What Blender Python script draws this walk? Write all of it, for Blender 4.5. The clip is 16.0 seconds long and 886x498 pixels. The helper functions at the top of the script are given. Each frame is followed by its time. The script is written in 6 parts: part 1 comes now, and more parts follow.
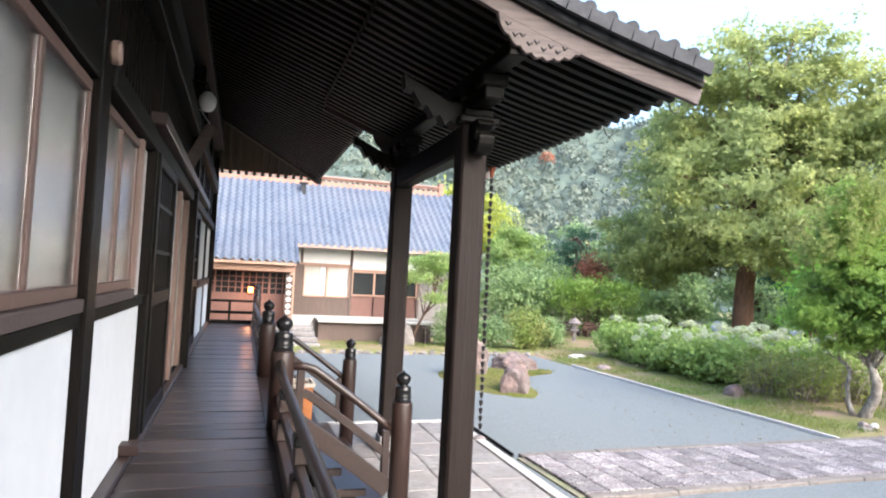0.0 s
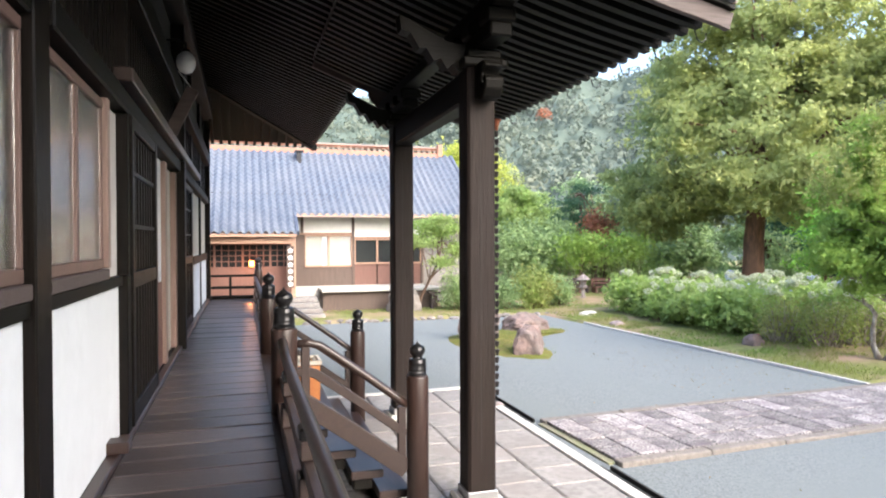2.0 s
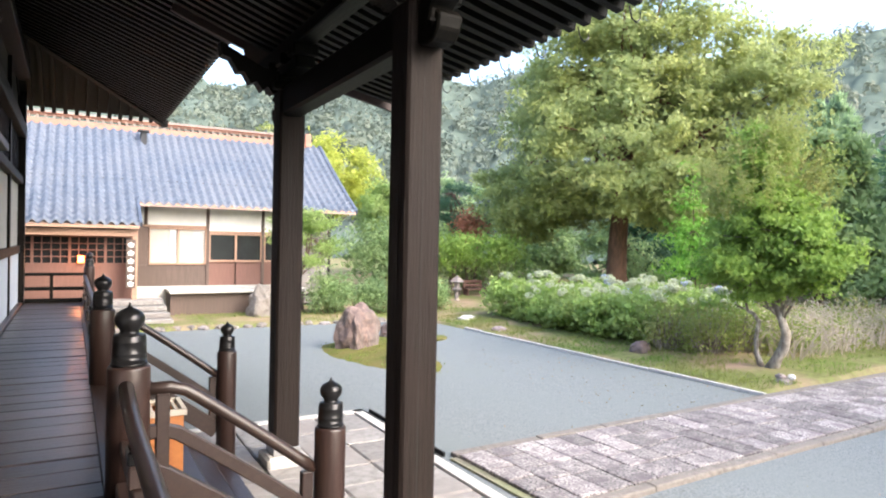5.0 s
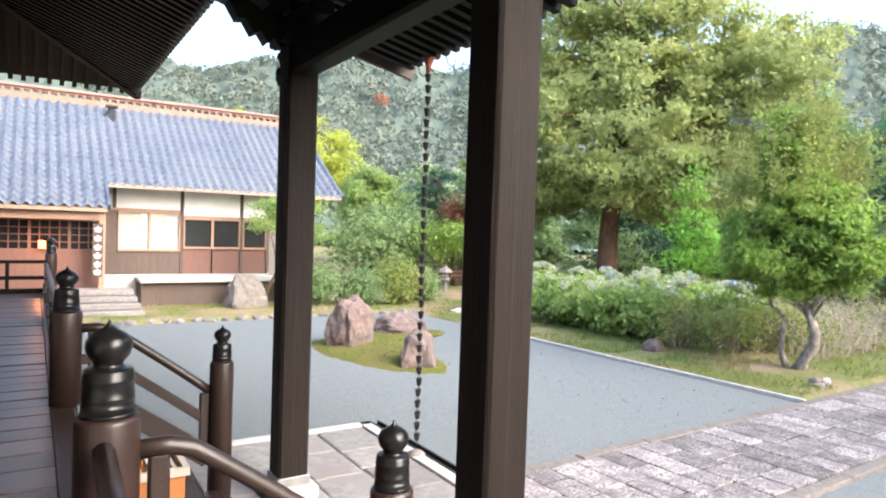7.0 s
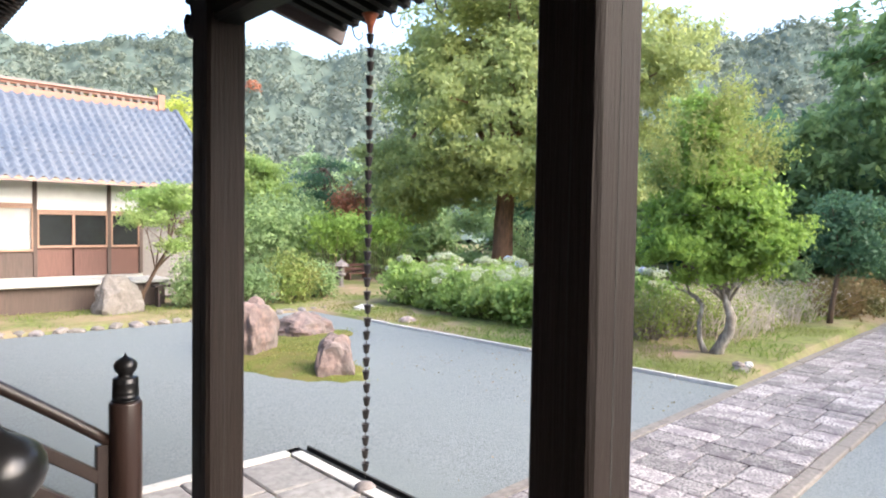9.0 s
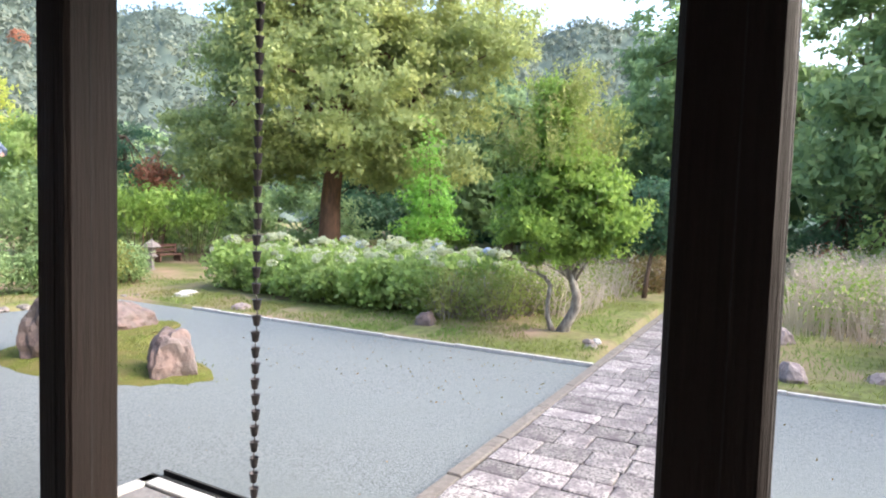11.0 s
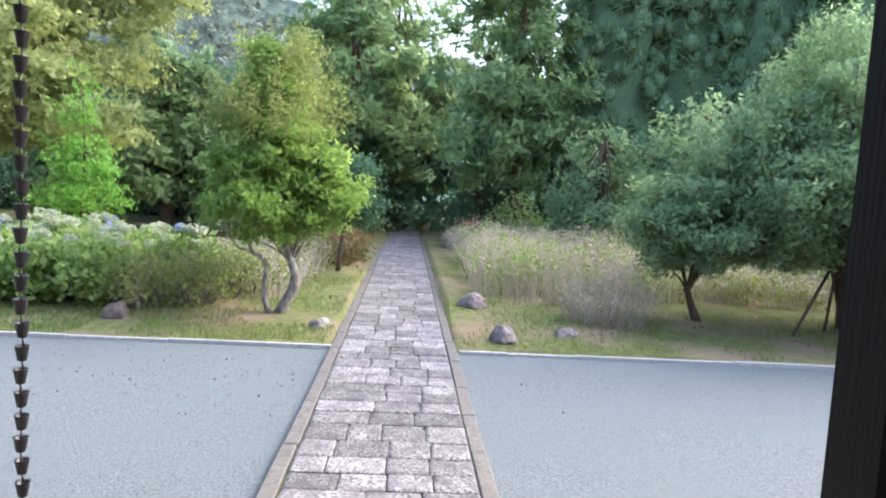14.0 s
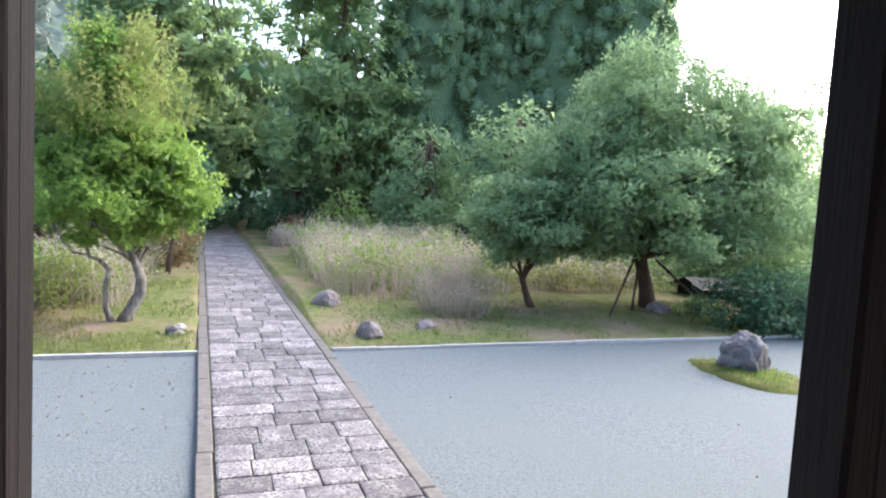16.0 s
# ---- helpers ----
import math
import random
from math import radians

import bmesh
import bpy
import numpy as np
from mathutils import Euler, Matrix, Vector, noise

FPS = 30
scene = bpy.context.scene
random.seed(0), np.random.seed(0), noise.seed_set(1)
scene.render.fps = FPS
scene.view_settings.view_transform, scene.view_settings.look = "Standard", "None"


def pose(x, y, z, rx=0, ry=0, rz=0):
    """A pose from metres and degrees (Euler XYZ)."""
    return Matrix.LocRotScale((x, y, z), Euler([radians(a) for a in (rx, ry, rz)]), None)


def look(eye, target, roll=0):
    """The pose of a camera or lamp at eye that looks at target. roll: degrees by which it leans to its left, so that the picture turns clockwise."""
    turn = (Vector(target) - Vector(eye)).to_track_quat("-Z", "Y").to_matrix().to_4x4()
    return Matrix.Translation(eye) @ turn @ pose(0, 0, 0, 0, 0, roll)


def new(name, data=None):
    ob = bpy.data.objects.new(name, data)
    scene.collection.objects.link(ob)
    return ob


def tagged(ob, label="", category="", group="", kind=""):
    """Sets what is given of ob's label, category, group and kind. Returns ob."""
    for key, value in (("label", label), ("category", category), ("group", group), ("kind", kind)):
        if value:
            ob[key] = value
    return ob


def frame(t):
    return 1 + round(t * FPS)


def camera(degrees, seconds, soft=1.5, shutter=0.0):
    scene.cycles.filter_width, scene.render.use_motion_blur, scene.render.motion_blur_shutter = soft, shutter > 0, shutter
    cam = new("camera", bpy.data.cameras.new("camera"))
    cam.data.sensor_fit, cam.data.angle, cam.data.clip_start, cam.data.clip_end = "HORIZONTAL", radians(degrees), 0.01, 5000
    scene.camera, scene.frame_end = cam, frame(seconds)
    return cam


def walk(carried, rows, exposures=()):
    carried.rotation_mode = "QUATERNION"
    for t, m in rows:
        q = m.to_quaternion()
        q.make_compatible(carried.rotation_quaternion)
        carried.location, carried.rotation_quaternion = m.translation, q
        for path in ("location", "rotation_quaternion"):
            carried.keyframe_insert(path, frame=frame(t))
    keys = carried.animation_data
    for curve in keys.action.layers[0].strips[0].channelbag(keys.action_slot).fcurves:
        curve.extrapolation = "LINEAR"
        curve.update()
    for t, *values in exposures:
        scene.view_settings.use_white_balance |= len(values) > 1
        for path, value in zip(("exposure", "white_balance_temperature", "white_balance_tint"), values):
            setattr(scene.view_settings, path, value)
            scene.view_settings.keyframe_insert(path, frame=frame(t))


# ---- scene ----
cam = camera(68.7, 16.0, soft=2.0)
PATH = [
    (0, (0.495, -6.03, 2.474), (1.088, -4.122, 2.563), 2.9),
    (0.5, (0.56, -5.927, 2.477), (1.061, -3.991, 2.521), 1.4),
    (1, (0.625, -5.867, 2.476), (1.008, -3.905, 2.521), -0.4),
    (1.5, (0.597, -5.767, 2.441), (0.961, -3.801, 2.442), -0.3),
    (2, (0.584, -5.484, 2.451), (1.176, -3.574, 2.428), -0.2),
    (2.5, (0.595, -5.222, 2.45), (1.258, -3.336, 2.401), 0.9),
    (3, (0.643, -4.961, 2.463), (1.295, -3.07, 2.423), -1.3),
    (3.5, (0.613, -4.715, 2.456), (1.242, -2.816, 2.431), -0.6),
    (4, (0.575, -4.455, 2.476), (1.437, -2.65, 2.467), -1.3),
    (4.5, (0.601, -4.156, 2.445), (1.563, -2.402, 2.432), 0.1),
    (7, (0.679, -2.527, 2.429), (1.749, -0.838, 2.373), 1.9),
    (7.5, (0.651, -2.253, 2.456), (1.799, -0.616, 2.406), 1.1),
    (8, (0.674, -1.904, 2.426), (1.93, -0.35, 2.359), 1.6),
    (8.5, (0.707, -1.586, 2.415), (2.015, -0.074, 2.34), 1.5),
    (11, (0.741, -0.191, 2.409), (2.469, 0.807, 2.281), 1.8),
    (11.5, (0.776, 0.059, 2.407), (2.59, 0.886, 2.253), 3.0),
    (12, (0.859, 0.313, 2.419), (2.747, 0.95, 2.25), 1.1),
    (12.5, (0.873, 0.559, 2.428), (2.807, 1.028, 2.23), 2.5),
    (13, (0.874, 0.807, 2.46), (2.848, 1.066, 2.267), 2.3),
    (13.5, (0.911, 1.072, 2.444), (2.9, 1.175, 2.261), 3.1),
    (14, (0.919, 1.332, 2.46), (2.91, 1.286, 2.283), 3.2),
    (14.5, (0.863, 1.598, 2.461), (2.85, 1.438, 2.295), 3.5),
    (15, (0.784, 1.858, 2.485), (2.753, 1.543, 2.33), 4.7),
    (15.5, (0.785, 2.141, 2.487), (2.723, 1.671, 2.339), 1.5),
    (16, (0.729, 2.386, 2.467), (2.618, 1.749, 2.31), 3.3),
]
walk(cam, [(t, look(eye, target, roll)) for t, eye, target, roll in PATH], [(0, 2.45, 6050, 10), (1.5, 2.45, 6050, 10), (2.2, 2.45, 6350, 10), (8.5, 2.45, 6350, 10), (12.5, 2.45, 6250, 10), (14.5, 2.36, 6000, 10), (16, 2.36, 6000, 10)])

# ---- world, sun ----
SUN_AZ, SUN_EL = 155.0, 36.0   # compass bearing of the sun (0 = +y, 90 = +x)
world = bpy.data.worlds.new("world")
scene.world = world
world.use_nodes = True
wn = world.node_tree
sky = wn.nodes.new("ShaderNodeTexSky")
sky.sky_type = 'NISHITA'
sky.sun_disc = False
sky.sun_elevation = radians(SUN_EL)
sky.sun_rotation = radians(SUN_AZ)
sky.air_density, sky.dust_density, sky.ozone_density = 1.0, 4.0, 1.0
wn.nodes["Background"].inputs[1].default_value = 0.15
wn.links.new(sky.outputs[0], wn.nodes["Background"].inputs[0])
sun_data = bpy.data.lights.new("sun", 'SUN')
sun_data.energy, sun_data.angle, sun_data.color = 1.1, radians(75), (1.0, 0.97, 0.93)
sun_from = Vector((math.sin(radians(SUN_AZ)) * math.cos(radians(SUN_EL)), math.cos(radians(SUN_AZ)) * math.cos(radians(SUN_EL)), math.sin(radians(SUN_EL))))
sun = new("sun", sun_data)
sun.matrix_world = look(sun_from * 60, (0, 0, 0))


# ---- materials ----
def mat(name, c1, c2=None, rough=0.7, scale=(8, 8, 8), bump=0.2, metal=0.0, spec=0.5, big=0.6, rnd=0.0, detail=6.0, c3=None, lo=0.35, hi=0.65, coat=0.0):
    """A surface with fine grain (c1 to c2), broad stains (towards c3) and relief; rnd varies it from piece to piece."""
    m = bpy.data.materials.new(name)
    m.use_nodes = True
    n, l = m.node_tree.nodes, m.node_tree.links
    b = n["Principled BSDF"]
    c2 = c2 or tuple(x * 0.6 for x in c1)
    c3 = c3 or tuple(x * 0.75 for x in c1)
    geo = n.new("ShaderNodeNewGeometry")
    info = n.new("ShaderNodeObjectInfo")
    off = n.new("ShaderNodeVectorMath")
    off.operation = 'ADD'
    mul = n.new("ShaderNodeVectorMath")
    mul.operation = 'MULTIPLY'
    mul.inputs[1].default_value = scale
    l.new(geo.outputs["Position"], mul.inputs[0])
    rv = n.new("ShaderNodeVectorMath")
    rv.operation = 'SCALE'
    rv.inputs[0].default_value = (37, 53, 71)
    l.new(info.outputs["Random"], rv.inputs[3])
    l.new(mul.outputs[0], off.inputs[0])
    l.new(rv.outputs[0], off.inputs[1])
    fine = n.new("ShaderNodeTexNoise")
    fine.inputs["Scale"].default_value = 1.0
    fine.inputs["Detail"].default_value = detail
    fine.inputs["Roughness"].default_value = 0.65
    l.new(off.outputs[0], fine.inputs["Vector"])
    ramp = n.new("ShaderNodeValToRGB")
    ramp.color_ramp.elements[0].position, ramp.color_ramp.elements[1].position = lo, hi
    ramp.color_ramp.elements[0].color, ramp.color_ramp.elements[1].color = (*c2, 1), (*c1, 1)
    l.new(fine.outputs["Fac"], ramp.inputs[0])
    broad = n.new("ShaderNodeTexNoise")
    broad.inputs["Scale"].default_value = big
    broad.inputs["Detail"].default_value = 4.0
    l.new(geo.outputs["Position"], broad.inputs["Vector"])
    br = n.new("ShaderNodeMapRange")
    br.inputs[1].default_value, br.inputs[2].default_value = 0.42, 0.68
    l.new(broad.outputs["Fac"], br.inputs[0])
    mix = n.new("ShaderNodeMixRGB")
    mix.inputs[2].default_value = (*c3, 1)
    l.new(br.outputs[0], mix.inputs[0])
    l.new(ramp.outputs[0], mix.inputs[1])
    last = mix.outputs[0]
    if rnd:
        hsv = n.new("ShaderNodeHueSaturation")
        rr = n.new("ShaderNodeMapRange")
        rr.inputs[3].default_value, rr.inputs[4].default_value = 1 - rnd, 1 + rnd
        l.new(info.outputs["Random"], rr.inputs[0])
        l.new(rr.outputs[0], hsv.inputs["Value"])
        l.new(last, hsv.inputs["Color"])
        last = hsv.outputs[0]
    l.new(last, b.inputs["Base Color"])
    b.inputs["Roughness"].default_value = rough
    b.inputs["Metallic"].default_value = metal
    b.inputs["Specular IOR Level"].default_value = spec
    b.inputs["Coat Weight"].default_value = coat
    if bump:
        bp = n.new("ShaderNodeBump")
        bp.inputs["Strength"].default_value = bump
        bp.inputs["Distance"].default_value = 0.02
        l.new(fine.outputs["Fac"], bp.inputs["Height"])
        l.new(bp.outputs[0], b.inputs["Normal"])
    return m


def leaf_mat(name, c1, c2, c3, big=1.2, trans=0.56):
    """Foliage: two greens by leaf, a third by branch, and light that shines through."""
    m = bpy.data.materials.new(name)
    m.use_nodes = True
    n, l = m.node_tree.nodes, m.node_tree.links
    b, out = n["Principled BSDF"], n["Material Output"]
    geo = n.new("ShaderNodeNewGeometry")
    fine = n.new("ShaderNodeTexWhiteNoise")
    l.new(geo.outputs["Random Per Island"], fine.inputs["Vector"])
    ramp = n.new("ShaderNodeMixRGB")
    ramp.inputs[1].default_value, ramp.inputs[2].default_value = (*c1, 1), (*c2, 1)
    l.new(geo.outputs["Random Per Island"], ramp.inputs[0])
    broad = n.new("ShaderNodeTexNoise")
    broad.inputs["Scale"].default_value = big
    broad.inputs["Detail"].default_value = 3.0
    l.new(geo.outputs["Position"], broad.inputs["Vector"])
    br = n.new("ShaderNodeMapRange")
    br.inputs[1].default_value, br.inputs[2].default_value = 0.4, 0.65
    l.new(broad.outputs["Fac"], br.inputs[0])
    mix = n.new("ShaderNodeMixRGB")
    mix.inputs[2].default_value = (*c3, 1)
    l.new(br.outputs[0], mix.inputs[0])
    l.new(ramp.outputs[0], mix.inputs[1])
    l.new(mix.outputs[0], b.inputs["Base Color"])
    b.inputs["Roughness"].default_value = 0.55
    b.inputs["Specular IOR Level"].default_value = 0.3
    tr = n.new("ShaderNodeBsdfTranslucent")
    l.new(mix.outputs[0], tr.inputs[0])
    ms = n.new("ShaderNodeMixShader")
    ms.inputs[0].default_value = trans
    l.new(b.outputs[0], ms.inputs[1])
    l.new(tr.outputs[0], ms.inputs[2])
    l.new(ms.outputs[0], out.inputs[0])
    return m


def glow_mat(name, col, strength):
    m = mat(name, col, col, 0.4, bump=0)
    b = m.node_tree.nodes["Principled BSDF"]
    b.inputs["Emission Color"].default_value = (*col, 1)
    b.inputs["Emission Strength"].default_value = strength
    return m


def glass_mat(name, tint, rough=0.05):
    m = bpy.data.materials.new(name)
    m.use_nodes = True
    b = m.node_tree.nodes["Principled BSDF"]
    b.inputs["Base Color"].default_value = (*tint, 1)
    b.inputs["Transmission Weight"].default_value = 1.0
    b.inputs["Roughness"].default_value = rough
    b.inputs["IOR"].default_value = 1.45
    return m


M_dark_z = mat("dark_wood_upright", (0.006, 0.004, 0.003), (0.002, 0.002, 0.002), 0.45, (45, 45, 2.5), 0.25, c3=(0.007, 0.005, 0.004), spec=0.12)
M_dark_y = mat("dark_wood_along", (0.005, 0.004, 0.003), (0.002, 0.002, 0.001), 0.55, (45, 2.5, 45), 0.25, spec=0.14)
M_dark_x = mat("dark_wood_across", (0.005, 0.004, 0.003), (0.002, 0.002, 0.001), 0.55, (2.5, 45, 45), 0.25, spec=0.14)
M_pillar = mat("weathered_pillar_wood", (0.015, 0.009, 0.007), (0.007, 0.004, 0.003), 0.65, (55, 55, 1.6), 0.6, spec=0.25, c3=(0.011, 0.007, 0.006), big=2.0)
M_rail = mat("brown_rail_wood", (0.034, 0.020, 0.015), (0.017, 0.009, 0.009), 0.38, (30, 6, 30), 0.15, c3=(0.022, 0.014, 0.012))
M_newel = mat("brown_newel_wood", (0.036, 0.020, 0.016), (0.019, 0.010, 0.009), 0.38, (40, 40, 3), 0.15)
M_plank = mat("worn_floor_plank", (0.072, 0.059, 0.058), (0.035, 0.028, 0.027), 0.32, (2.2, 38, 38), 0.15, rnd=0.4, c3=(0.046, 0.037, 0.037), big=1.5)
M_greywood = mat("grey_bargeboard_wood", (0.078, 0.058, 0.053), (0.042, 0.030, 0.028), 0.7, (3, 40, 40), 0.25, c3=(0.060, 0.042, 0.039))
M_fresh_z = mat("fresh_timber_upright", (0.221, 0.149, 0.123), (0.145, 0.093, 0.076), 0.55, (40, 40, 2), 0.12)
M_fresh_y = mat("fresh_timber_along", (0.26, 0.18, 0.145), (0.17, 0.115, 0.09), 0.55, (40, 2, 40), 0.12)
M_frame = mat("brown_window_timber", (0.135, 0.082, 0.068), (0.08, 0.048, 0.04), 0.5, (40, 40, 2), 0.12)
M_warm = mat("warm_house_timber", (0.40, 0.245, 0.17), (0.27, 0.155, 0.105), 0.55, (30, 30, 30), 0.12)
M_housewhite = mat("house_white_plaster", (0.86, 0.85, 0.83), (0.80, 0.79, 0.77), 0.85, (6, 6, 6), 0.06)
M_lawnrock = mat("pinkish_lawn_stone", (0.36, 0.285, 0.265), (0.14, 0.105, 0.10), 0.9, (11, 11, 11), 0.9, c3=(0.24, 0.20, 0.185), big=3.0, detail=9)
M_plaster = mat("white_plaster", (0.57, 0.585, 0.605), (0.52, 0.535, 0.555), 0.85, (6, 6, 6), 0.06, c3=(0.535, 0.55, 0.57), big=1.1)
M_curtain = mat("grey_white_curtain", (0.54, 0.515, 0.505), (0.42, 0.40, 0.39), 0.9, (1, 14, 0.7), 0.5, c3=(0.35, 0.33, 0.32), big=1.6)
M_curtain_tan = mat("brownish_curtain", (0.19, 0.145, 0.12), (0.12, 0.09, 0.075), 0.9, (1, 14, 0.7), 0.5, c3=(0.10, 0.075, 0.06), big=1.6)
M_paper = mat("paper_panel", (0.46, 0.42, 0.36), (0.37, 0.335, 0.285), 0.8, (4, 4, 4), 0.05)
M_metal = mat("black_bronze", (0.035, 0.034, 0.036), (0.02, 0.02, 0.021), 0.28, (20, 20, 20), 0.05, metal=0.7)
M_steel = mat("grey_sheet_metal", (0.42, 0.42, 0.42), (0.3, 0.3, 0.3), 0.4, (12, 12, 12), 0.05, metal=0.8)
M_copper = mat("red_copper", (0.55, 0.17, 0.09), (0.35, 0.10, 0.05), 0.45, (20, 20, 20), 0.05, metal=0.5)
M_chain = mat("dark_rain_chain", (0.075, 0.065, 0.065), (0.03, 0.027, 0.027), 0.4, (40, 40, 40), 0.1, metal=0.6)
M_gravel = mat("grey_gravel", (0.172, 0.190, 0.194), (0.068, 0.078, 0.081), 0.95, (42, 42, 42), 0.7, spec=0.2, c3=(0.143, 0.161, 0.163), big=0.5, detail=10, lo=0.28, hi=0.58)
M_slab = mat("path_stone", (0.30, 0.277, 0.268), (0.055, 0.047, 0.053), 0.85, (34, 34, 34), 0.35, rnd=0.35, c3=(0.115, 0.098, 0.106), big=5.5, lo=0.40, hi=0.56, detail=10)
M_pave = mat("pavement_stone", (0.245, 0.232, 0.22), (0.138, 0.126, 0.122), 0.85, (11, 11, 11), 0.3, rnd=0.18, c3=(0.187, 0.168, 0.159), big=1.7, lo=0.3, hi=0.6)
M_pale = mat("pale_border_stone", (0.511, 0.496, 0.465), (0.356, 0.341, 0.318), 0.85, (14, 14, 14), 0.2)
M_kerb = mat("brown_grey_kerb_stone", (0.20, 0.178, 0.16), (0.11, 0.096, 0.086), 0.9, (16, 16, 16), 0.3, rnd=0.15)
M_joint = mat("mossy_joint_soil", (0.203, 0.183, 0.135), (0.108, 0.098, 0.081), 0.95, (18, 18, 18), 0.4, c3=(0.189, 0.229, 0.081))
M_black = mat("dark_gutter", (0.02, 0.02, 0.018), (0.01, 0.01, 0.01), 0.9, (10, 10, 10), 0.2)
M_ground = mat("grassy_soil", (0.155, 0.175, 0.058), (0.10, 0.105, 0.04), 0.95, (7, 7, 7), 0.5, spec=0.15, c3=(0.26, 0.185, 0.13), big=0.7, detail=9, lo=0.40, hi=0.60)
# Pale bluish green: the distance haze is put into the base colour.
M_hill = mat("hazy_forest_canopy", (0.092, 0.116, 0.096), (0.080, 0.104, 0.088), 0.95, (1.1, 1.1, 1.1), 0.2, spec=0.0, c3=(0.085, 0.110, 0.096), big=0.03, detail=9)
M_moss = mat("moss_mound", (0.127, 0.135, 0.027), (0.060, 0.071, 0.015), 0.95, (26, 26, 26), 0.8, spec=0.15, c3=(0.125, 0.106, 0.038), big=2.5)
M_rock = mat("reddish_rock", (0.192, 0.132, 0.116), (0.080, 0.058, 0.054), 0.85, (7, 7, 7), 0.9, c3=(0.136, 0.112, 0.104), big=2.2, detail=9)
M_rockg = mat("brown_grey_rock", (0.235, 0.21, 0.205), (0.10, 0.09, 0.09), 0.85, (8, 8, 8), 0.8, c3=(0.17, 0.14, 0.125), big=2.2, detail=9)
M_bark = mat("brown_bark", (0.14, 0.085, 0.055), (0.055, 0.034, 0.024), 0.9, (14, 14, 3), 0.9)
M_barkred = mat("red_brown_bark", (0.20, 0.105, 0.062), (0.085, 0.045, 0.03), 0.9, (8, 8, 2), 0.9)
M_barkgrey = mat("grey_white_bark", (0.44, 0.40, 0.35), (0.12, 0.10, 0.085), 0.9, (16, 16, 4), 0.9, c3=(0.15, 0.115, 0.09), big=5.0)
M_tile = mat("blue_grey_roof_tile", (0.082, 0.103, 0.142), (0.046, 0.058, 0.085), 0.5, (5, 5, 5), 0.1, spec=0.4, c3=(0.082, 0.096, 0.125), big=0.6)
M_tiledark = mat("dark_roof_tile", (0.042, 0.043, 0.048), (0.022, 0.023, 0.026), 0.7, (8, 8, 8), 0.25, spec=0.2)
M_ridge = mat("orange_ridge_tile", (0.32, 0.15, 0.10), (0.23, 0.105, 0.07), 0.6, (6, 6, 6), 0.1)
M_redwood = mat("red_brown_panel", (0.165, 0.078, 0.058), (0.115, 0.053, 0.04), 0.6, (40, 40, 2.2), 0.1)
M_brownboard = mat("dark_brown_board", (0.10, 0.068, 0.055), (0.065, 0.044, 0.036), 0.7, (30, 30, 2), 0.15)
M_darkglass = mat("dark_window_glass", (0.025, 0.028, 0.03), (0.02, 0.02, 0.022), 0.08, (2, 2, 2), 0.0)
# Near-black puts the shade of rooms, eaves and underfloor into the colour.
M_void = mat("unlit_dark", (0.012, 0.010, 0.008), (0.008, 0.007, 0.006), 0.9, (4, 4, 4), 0.0)
M_pane = glass_mat("window_glass", (0.93, 0.95, 0.94), 0.22)
M_white = mat("white_paint", (0.8, 0.78, 0.75), (0.7, 0.68, 0.65), 0.6, (9, 9, 9), 0.05)
M_bulb = mat("milk_glass", (0.72, 0.72, 0.70), (0.66, 0.66, 0.64), 0.25, (6, 6, 6), 0.0)
M_orange = mat("orange_wood", (0.420, 0.161, 0.049), (0.336, 0.119, 0.035), 0.5, (12, 12, 12), 0.1)
M_lampglow = glow_mat("warm_lamp", (1.0, 0.22, 0.05), 0.55)

L_gold = leaf_mat("golden_green_leaf", (0.41, 0.435, 0.155), (0.335, 0.38, 0.145), (0.29, 0.35, 0.145), big=0.35, trans=0.60)
L_bright = leaf_mat("bright_green_leaf", (0.38, 0.50, 0.16), (0.24, 0.36, 0.11), (0.32, 0.41, 0.15), trans=0.64)
L_garden = leaf_mat("small_tree_leaf", (0.32, 0.45, 0.10), (0.18, 0.30, 0.07), (0.27, 0.38, 0.09), trans=0.6)
L_sapling = leaf_mat("lime_green_leaf", (0.252, 0.476, 0.084), (0.154, 0.336, 0.056), (0.210, 0.406, 0.070))
L_twig = leaf_mat("yellow_green_leaf", (0.321, 0.365, 0.117), (0.204, 0.292, 0.073), (0.292, 0.292, 0.103))
L_yellow = leaf_mat("yellow_leaf", (0.55, 0.56, 0.12), (0.40, 0.46, 0.10), (0.46, 0.50, 0.12), trans=0.62)
L_mid = leaf_mat("mid_green_leaf", (0.365, 0.475, 0.205), (0.205, 0.305, 0.138), (0.20, 0.29, 0.138), big=0.5)
L_dark = leaf_mat("dark_green_leaf", (0.111, 0.208, 0.111), (0.053, 0.122, 0.073), (0.069, 0.135, 0.073))
L_cedar = leaf_mat("cedar_needle", (0.37, 0.485, 0.25), (0.22, 0.33, 0.18), (0.29, 0.40, 0.21), big=0.7, trans=0.6)
L_plum = leaf_mat("plum_leaf", (0.335, 0.44, 0.215), (0.185, 0.29, 0.145), (0.25, 0.355, 0.17), big=1.0, trans=0.54)
# Leaf greens paled and blued to carry the hill's haze.
L_hill = leaf_mat("hazy_far_leaf", (0.128, 0.158, 0.128), (0.120, 0.150, 0.125), (0.150, 0.172, 0.125), big=0.05, trans=0.4)
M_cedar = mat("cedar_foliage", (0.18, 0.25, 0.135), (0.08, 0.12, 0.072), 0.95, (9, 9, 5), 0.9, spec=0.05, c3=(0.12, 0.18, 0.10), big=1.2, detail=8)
L_red = leaf_mat("red_leaf", (0.42, 0.17, 0.10), (0.32, 0.14, 0.085), (0.36, 0.16, 0.10))
